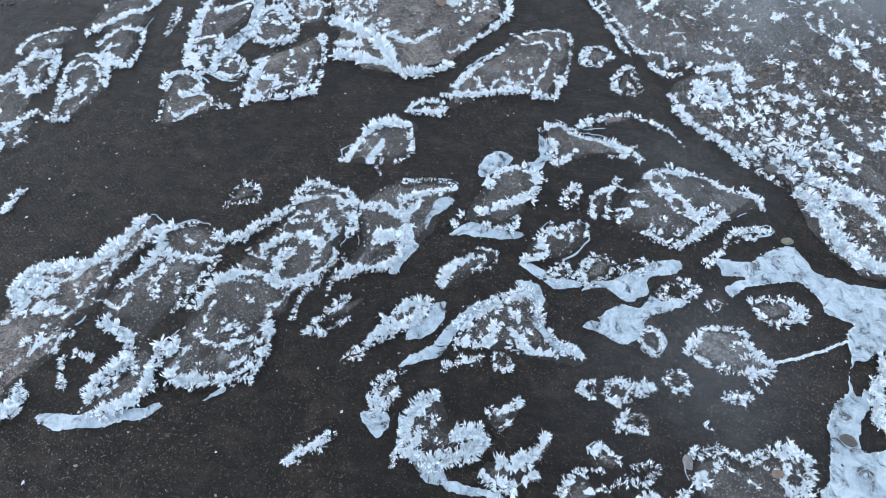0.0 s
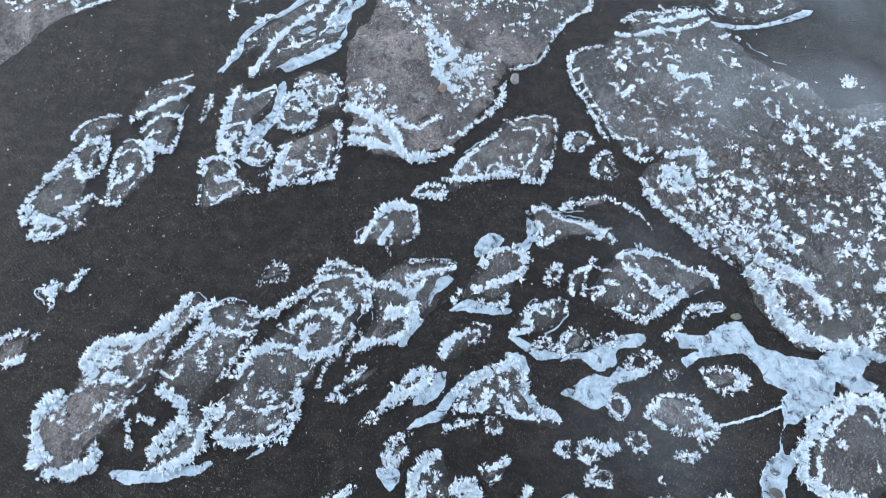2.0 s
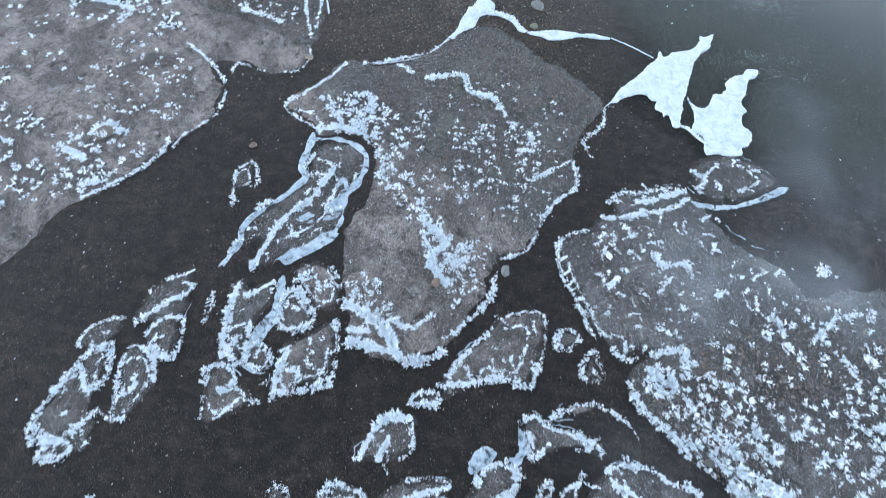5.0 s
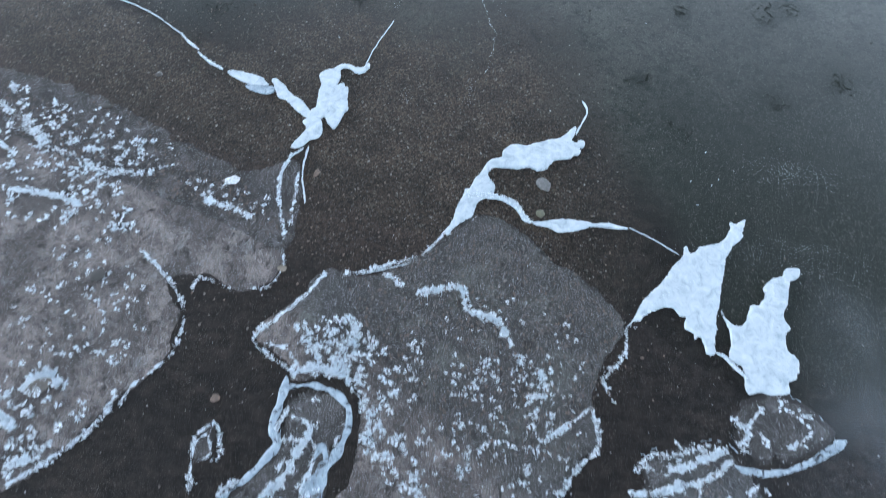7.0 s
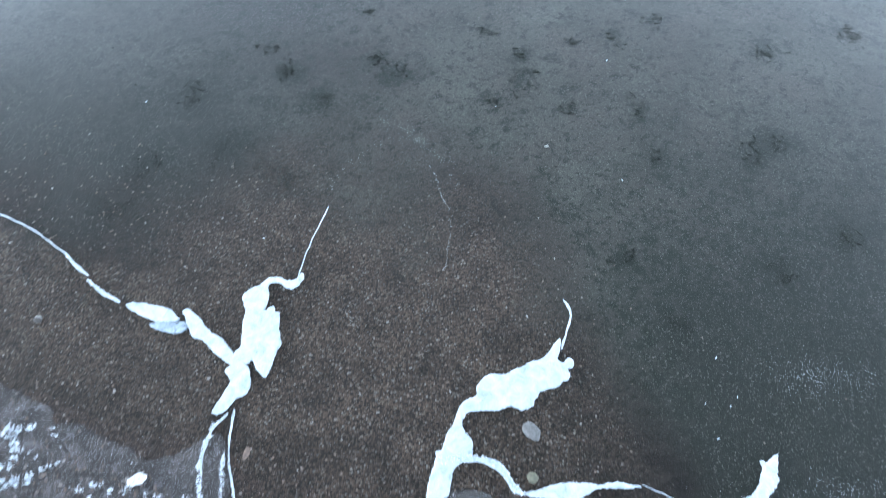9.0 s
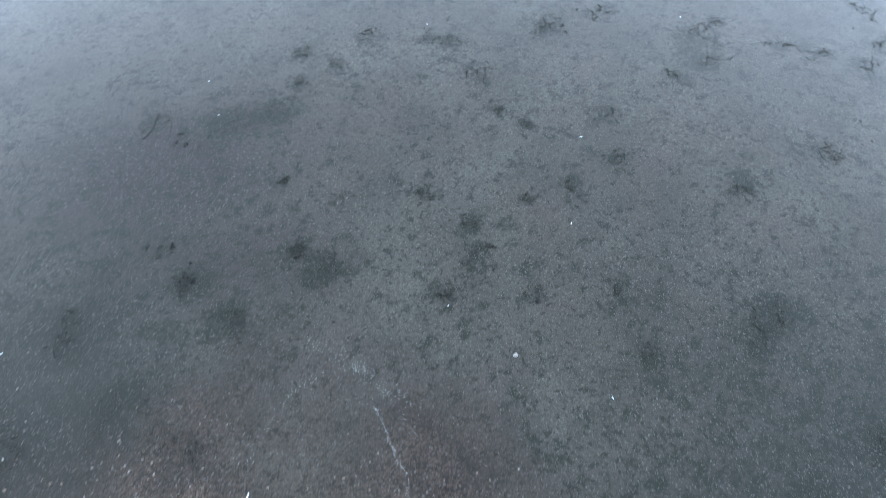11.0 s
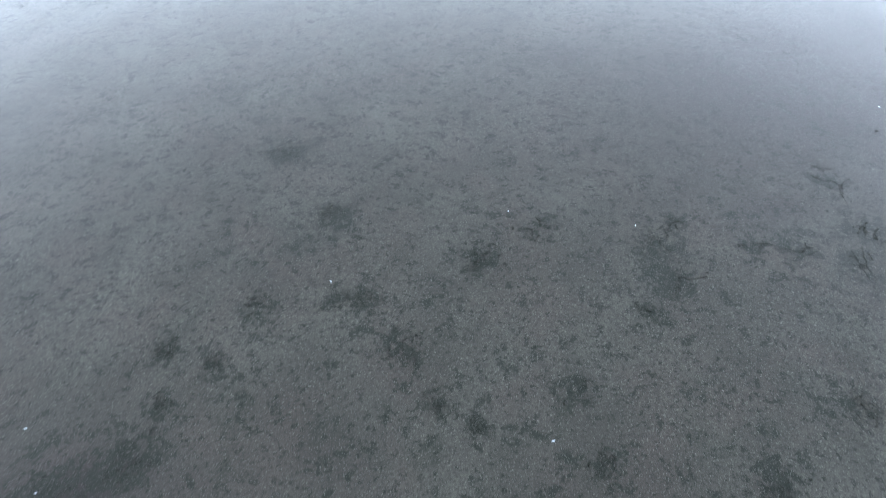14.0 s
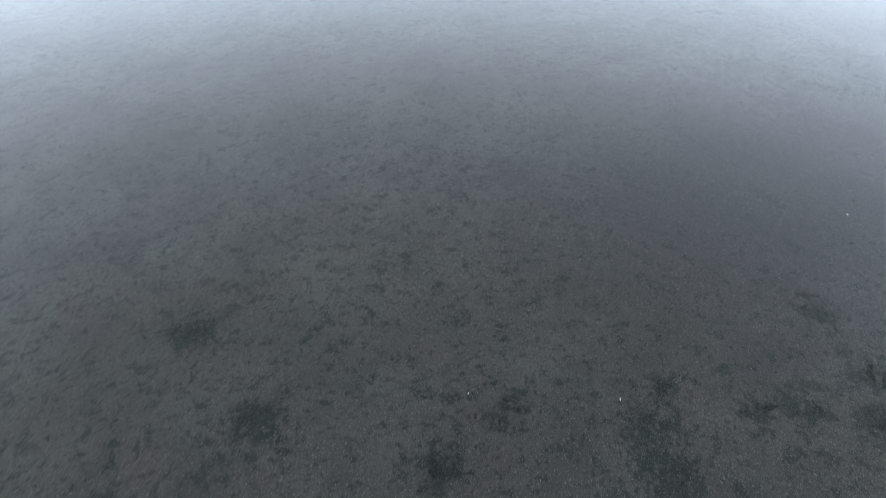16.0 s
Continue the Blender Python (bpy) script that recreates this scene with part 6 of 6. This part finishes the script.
ice_plate("frosted ice strip running along the channel", [(1.86, -0.15), (1.95, -0.09), (2.1, -0.08), (2.07, -0.19), (1.96, -0.26), (1.92, -0.29), (1.85, -0.33), (1.82, -0.46), (1.85, -0.48), (1.89, -0.44), (1.91, -0.5), (1.83, -0.64), (1.83, -0.75), (1.96, -0.73), (1.91, -0.98), (1.6, -1.03), (1.66, -0.85), (1.68, -0.72), (1.68, -0.63), (1.74, -0.54), (1.8, -0.46), (1.85, -0.31)])
ice_line("pale ice ribbon along the channel edge", .07, [(-2.48, 1.81), (-2.42, 1.92), (-2.38, 2.08), (-2.4, 2.21), (-2.34, 2.36), (-2.23, 2.49), (-2.12, 2.62), (-2.05, 2.75), (-2.0, 2.85), (-2.08, 2.97), (-2.07, 3.13), (-2.06, 3.26), (-2.07, 3.39)])
ice_line("pale ice ribbon looping round a pool", .065, [(-2.05, 3.29), (-1.88, 3.34), (-1.71, 3.32), (-1.54, 3.24), (-1.48, 3.12), (-1.49, 2.93), (-1.56, 2.74), (-1.57, 2.59), (-1.56, 2.43), (-1.61, 2.25), (-1.73, 2.13), (-1.9, 2.02), (-2.02, 1.95)])
ice_plate("ragged pale ice reaching along the bank", [(2.17, 0.2), (2.39, 0.31), (2.6, 0.42), (2.88, 0.51), (2.85, 0.36), (2.63, 0.27), (2.52, 0.19), (2.45, 0.2), (2.38, 0.07), (2.46, 0.03), (2.34, -0.04), (2.2, 0.02), (2.1, 0.08)])
ice_plate("milky ice tongue on the islet", [(-1.96, 2.38), (-1.9, 2.47), (-1.73, 2.56), (-1.69, 2.68), (-1.69, 2.87), (-1.62, 2.89), (-1.56, 2.73), (-1.57, 2.54), (-1.61, 2.45), (-1.71, 2.4), (-1.87, 2.35)])
ice_plate("milky ice along a dark crack", [(-1.98, 1.96), (-1.93, 2.07), (-1.84, 2.11), (-1.7, 2.26), (-1.6, 2.32), (-1.55, 2.27), (-1.63, 2.16), (-1.74, 2.06), (-1.85, 1.97), (-1.93, 1.92)])
ice_plate("pale ice strip along a dark crack", [(-1.99, 1.09), (-2, 1.32), (-1.91, 1.5), (-1.94, 1.73), (-1.89, 1.8), (-1.82, 1.52), (-1.89, 1.28), (-1.93, 1.14)])
ice_plate("thin pale ice fringe along the gravel", [(1.58, 3.16), (1.91, 3.17), (2.17, 3.28), (2.45, 3.47), (2.49, 3.42), (2.16, 3.22), (1.85, 3.11), (1.6, 3.11)])
ice_line("frosted twig of ice over the channel", .018, [(1.45, -0.39), (1.64, -0.31), (1.87, -0.19)])
ice_line("frosted ice line along the waterline", .02, [(-1.13, 4.63), (-1.38, 4.52), (-1.63, 4.42)])
ice_line("hair-thin ice line in the water", .006, [(0.84, 5.28), (1.04, 5.19), (1.3, 5.04)])
ice_plate("white ice plate on a lake shore", [(-2.64, 6.87), (-2.59, 6.94), (-2.49, 7.0), (-2.43, 7.07), (-2.33, 7.09), (-2.24, 7.05), (-2.16, 7.07), (-2.12, 7.14), (-2.09, 7.1), (-2.15, 6.99), (-2.23, 6.97), (-2.3, 7.02), (-2.38, 7.04), (-2.42, 6.99), (-2.39, 6.89), (-2.41, 6.77), (-2.43, 6.68), (-2.38, 6.77), (-2.33, 6.78), (-2.31, 6.73), (-2.27, 6.72), (-2.26, 6.65), (-2.23, 6.49), (-2.21, 6.41), (-2.24, 6.34), (-2.26, 6.18), (-2.3, 6.11), (-2.36, 6.16), (-2.41, 6.21), (-2.44, 6.3), (-2.46, 6.23), (-2.55, 6.25), (-2.6, 6.32), (-2.56, 6.4), (-2.58, 6.62), (-2.59, 6.76)])
ice_plate("white ice stem on a lake shore", [(-2.65, 6.17), (-2.55, 6.22), (-2.45, 6.18), (-2.41, 6.08), (-2.42, 5.97), (-2.51, 5.91), (-2.57, 5.82), (-2.63, 5.78), (-2.68, 5.8), (-2.64, 5.9), (-2.61, 5.99), (-2.58, 6.07)])
ice_plate("white ice arm reaching across the shallows", [(-3.15, 6.71), (-3.11, 6.74), (-2.98, 6.65), (-2.9, 6.56), (-2.74, 6.45), (-2.63, 6.34), (-2.5, 6.24), (-2.45, 6.19), (-2.53, 6.16), (-2.63, 6.22), (-2.79, 6.33), (-2.91, 6.44), (-3.01, 6.47), (-3.08, 6.59)])
ice_plate("white ice bar in the shallows", [(-3.69, 6.77), (-3.58, 6.8), (-3.4, 6.77), (-3.27, 6.73), (-3.17, 6.64), (-3.22, 6.61), (-3.39, 6.62), (-3.57, 6.69)])
ice_plate("pale ice bar just under the water", [(-3.42, 6.59), (-3.3, 6.61), (-3.1, 6.61), (-3.11, 6.51), (-3.24, 6.51), (-3.36, 6.54)])
ice_plate("white ice plate curling into the lake", [(-0.81, 5.44), (-0.8, 5.51), (-0.75, 5.55), (-0.71, 5.66), (-0.66, 5.74), (-0.62, 5.84), (-0.56, 5.93), (-0.46, 5.98), (-0.45, 6.07), (-0.36, 6.15), (-0.2, 6.17), (-0.1, 6.22), (0.01, 6.27), (0.08, 6.29), (0.17, 6.35), (0.25, 6.46), (0.3, 6.5), (0.3, 6.4), (0.26, 6.32), (0.3, 6.28), (0.37, 6.32), (0.41, 6.29), (0.39, 6.23), (0.34, 6.23), (0.36, 6.17), (0.34, 6.13), (0.29, 6.11), (0.22, 6.05), (0.11, 6.03), (0.05, 5.96), (-0.0, 5.88), (-0.08, 5.85), (-0.16, 5.88), (-0.33, 5.85), (-0.51, 5.84), (-0.57, 5.79), (-0.59, 5.72), (-0.54, 5.65), (-0.51, 5.61), (-0.5, 5.5), (-0.52, 5.46), (-0.65, 5.38), (-0.69, 5.19), (-0.76, 5.14), (-0.85, 5.04), (-0.9, 4.95), (-0.94, 4.97), (-0.88, 5.13), (-0.85, 5.3)])
ice_plate("white ice bar tapering into the lake", [(-0.1, 5.21), (0.04, 5.24), (0.17, 5.28), (0.33, 5.29), (0.47, 5.28), (0.66, 5.29), (0.83, 5.26), (0.71, 5.25), (0.47, 5.24), (0.35, 5.17), (0.18, 5.13), (0.09, 5.16), (-0.03, 5.18)])
ice_plate("white star-shaped ice plate", [(1.83, 5.47), (1.9, 5.46), (1.98, 5.53), (1.95, 5.39), (1.92, 5.29), (1.85, 5.23), (1.75, 5.07), (1.7, 4.87), (1.65, 4.67), (1.62, 4.52), (1.59, 4.44), (1.57, 4.28), (1.54, 4.16), (1.54, 4.07), (1.48, 4.06), (1.46, 4.09), (1.44, 4.2), (1.42, 4.25), (1.38, 4.18), (1.36, 4.25), (1.3, 4.29), (1.32, 4.4), (1.27, 4.39), (1.22, 4.46), (1.14, 4.47), (1.06, 4.42), (0.95, 4.36), (0.92, 4.31), (0.85, 4.28), (0.78, 4.19), (0.87, 4.36), (0.96, 4.53), (1.04, 4.62), (1.15, 4.75), (1.24, 4.9), (1.34, 5.02), (1.37, 5.14), (1.42, 5.06), (1.53, 5.15), (1.65, 5.2), (1.74, 5.25), (1.84, 5.41)])
ice_plate("white wing-shaped ice plate", [(1.64, 4.49), (1.68, 4.42), (1.76, 4.36), (1.84, 4.41), (1.91, 4.58), (1.99, 4.6), (2.07, 4.72), (2.06, 4.79), (2.14, 4.88), (2.25, 4.94), (2.3, 5.01), (2.41, 5.03), (2.4, 4.94), (2.31, 4.88), (2.27, 4.73), (2.22, 4.59), (2.19, 4.5), (2.24, 4.4), (2.18, 4.35), (2.17, 4.2), (2.22, 4.15), (2.25, 4.08), (2.2, 3.95), (2.13, 3.9), (2.13, 3.82), (2.01, 3.77), (1.94, 3.77), (1.87, 3.78), (1.79, 3.75), (1.76, 3.81), (1.77, 3.97), (1.7, 4.01), (1.66, 4.09), (1.7, 4.24), (1.68, 4.36)])
ice_line("frosted bead of ice in the shallows", .03, [(-4.44, 7.31), (-4.31, 7.19), (-4.14, 7.07)])
ice_line("frosted bead of ice in the shallows", .035, [(-4.12, 7.02), (-3.95, 6.9), (-3.76, 6.8)])
ice_line("hair-thin ice line in the water", .014, [(-5.47, 7.83), (-5.21, 7.74), (-4.86, 7.58), (-4.44, 7.31)])
ice_line("thin ice line curving into the lake", .011, [(-2.15, 7.11), (-2.08, 7.49), (-1.95, 7.93)])
ice_line("frosted ice line on the gravel", .028, [(-2.55, 5.79), (-2.66, 5.63), (-2.67, 5.37), (-2.6, 5.12)])
ice_line("frosted ice line on the gravel", .02, [(-2.5, 5.82), (-2.48, 5.5), (-2.36, 5.12)])
ice_line("frosted ice ridge in the shallows", .06, [(-0.8, 5.43), (-0.65, 5.45), (-0.53, 5.46), (-0.33, 5.42), (-0.25, 5.35), (-0.19, 5.26), (-0.12, 5.2)])
ice_line("frosted ice ridge across the plate", .03, [(1.42, 4.76), (1.28, 4.67), (1.14, 4.59), (1.01, 4.47)])
ice_line("frosted ice link between two plates", .035, [(1.55, 4.08), (1.61, 4.07), (1.67, 4.01), (1.78, 3.89)])
ice_line("hooked ice line at the plate's end", .024, [(0.31, 6.4), (0.34, 6.49), (0.39, 6.62), (0.43, 6.78), (0.37, 6.9)])
flakes("tiny white flakes on the lake", 2.57, 6.19, .26, .1, 0, 700)
flakes("tiny white flakes on the lake", 2.36, 5.07, .45, .06, -.1, 420)
flakes("tiny white flakes on the lake", -1.03, 8.85, .3, .05, -.7, 260)
flakes("tiny white flakes on the lake", 2.51, 5.25, .3, .05, 0, 260)
foam_line("faint arc of foam on still water", [(-1.98, 8.17), (-1.86, 8.4), (-1.6, 8.72), (-1.3, 8.88), (-1.0, 8.78), (-0.77, 8.52), (-0.6, 8.21)], 420, 0.035, 0.007)
foam_line("white foam thread on still water", [(-0.92, 8.49), (-0.83, 8.24), (-0.76, 8.01), (-0.69, 7.83), (-0.71, 7.45), (-0.76, 7.17)], 420, 0.012, 0.009)
foam_line("pale smudge of foam on still water", [(-0.91, 7.06), (-0.88, 6.85), (-0.91, 6.65)], 300, 0.05, 0.006)
foam_line("pale smudge of foam on still water", [(-1.62, 6.72), (-1.54, 6.57)], 160, 0.05, 0.006)
foam_line("broken thread of foam on still water", [(-1.5, 9.18), (-1.19, 8.94), (-0.94, 8.82)], 60, 0.02, 0.01)
stone("rounded brown stone on gravel", .075, -2.32, 5.47)
stone("flat dark stone under shallow water", .10, -4.82, 6.06)
stone("dark stone in the shallows", .07, -4.45, 6.61)
stone("white frost-covered stone on gravel", .12, -3.14, 5.26)
stone("olive stone by the ice", .09, -0.03, 5.32)
stone("flat grey stone under shallow water", .14, -0.01, 5.68)
stone("tan stone at the tip of the bank", .07, -2.37, 4.36)
stone("boulder capped with frost", .16, -4.04, 3.01)
stone("dark stone in the sand", .12, -4.01, 4.06)
stone("reddish brown stone in the sand", .08, -0.62, 1.94)
stone("grey stone at the edge of the bank", .10, -0.05, 2.14)
stone("frost-capped stone in the shallows", .09, 2.65, 2.56)
stone("brown stone in the stream", .07, -2.6, 3.13)
stone("white stone on gravel", .06, 0.83, 2.44)
stone("white stone on gravel", .05, 0.9, 2.23)
stone("olive stone beside the ice", .06, 1.61, 0.35)
stone("pale stone under shallow water", .06, -4.45, 6.63)
stone("pale stone in the shallows", .045, 0.39, 8.84)
stone("grey stone in the frost", .05, 1, -0.94)
stone("dark stone in the ice", .06, 1.76, -0.71)
stone("brown stone on the islet", .05, 1.4, -0.92)
stone("dark stone in the frost", .07, 1.56, 0.83)
for x, y in [(-2.55, 7.52), (1.68, 6.34), (1.15, 8.33), (-0.17, 9.39), (1.49, 5.93), (1.7, 5.91), (1.78, 5.99), (1.53, 5.64), (-4.24, 9.37)]:
    feather(x, y)
for x, y in [(2.32, 14.21), (0.09, 13.75), (8.3, 14.67), (3.67, 13.55)]:
    feather(x, y)
for x, y in [(1.67, 11.43), (1.25, 10.21), (-2.77, 12.88), (-2.59, 12.25)]:
    feather(x, y)

for isle in ISLES:
    if np.ptp(isle[1], axis=0).max() < 2.3:
        curls(isle)
        ice_rim(isle)
    dress(isle)

# ---- loose gravel ----
p, s = strew(30000, (-6.5, 3.5), (3.0, 10), lambda x, y: rng.uniform(0, 1, len(x)) < np.clip(1.15 - np.abs(lake_depth(x, y) - 0.7) / 2.2, 0, 1) * np.interp(x, [0.2, 1.1], [1, 0.04]), 0.006, 0.028)
pebbles("lake_gravel", "brown and grey pebbles under shallow clear water", p, s)
p, s = strew(34000, (-6.5, 5.5), (6.5, 17.5), lambda x, y: (lake_depth(x, y) > 1.2) & (soft_noise(x, y, 2.2, 61) > rng.uniform(-1.6, 1.0, len(x))), 0.004, 0.012)
pebbles("lake_grit", "fine pale grit scattered over the lake bed", p, s, True, SILT_GRIT)
p, s = strew(24000, (-5, -2.2), (4, 5.2), lambda x, y: soft_noise(x, y, 2.5, 3) > rng.uniform(-0.6, 1.3, len(x)), 0.003, 0.02)
pebbles("stream_gravel", "fine pale grit scattered over black sand", p, s, True, GRIT)
p, s = strew(5000, (-5, -2.2), (4, 5.2), lambda x, y: soft_noise(x, y, 3.1, 71) > rng.uniform(-0.2, 1.3, len(x)), 0.01, 0.032)
pebbles("stream_stones", "small dark brown stones scattered over black sand", p, s, False, STREAM_STONE)
lake_weed(9000)
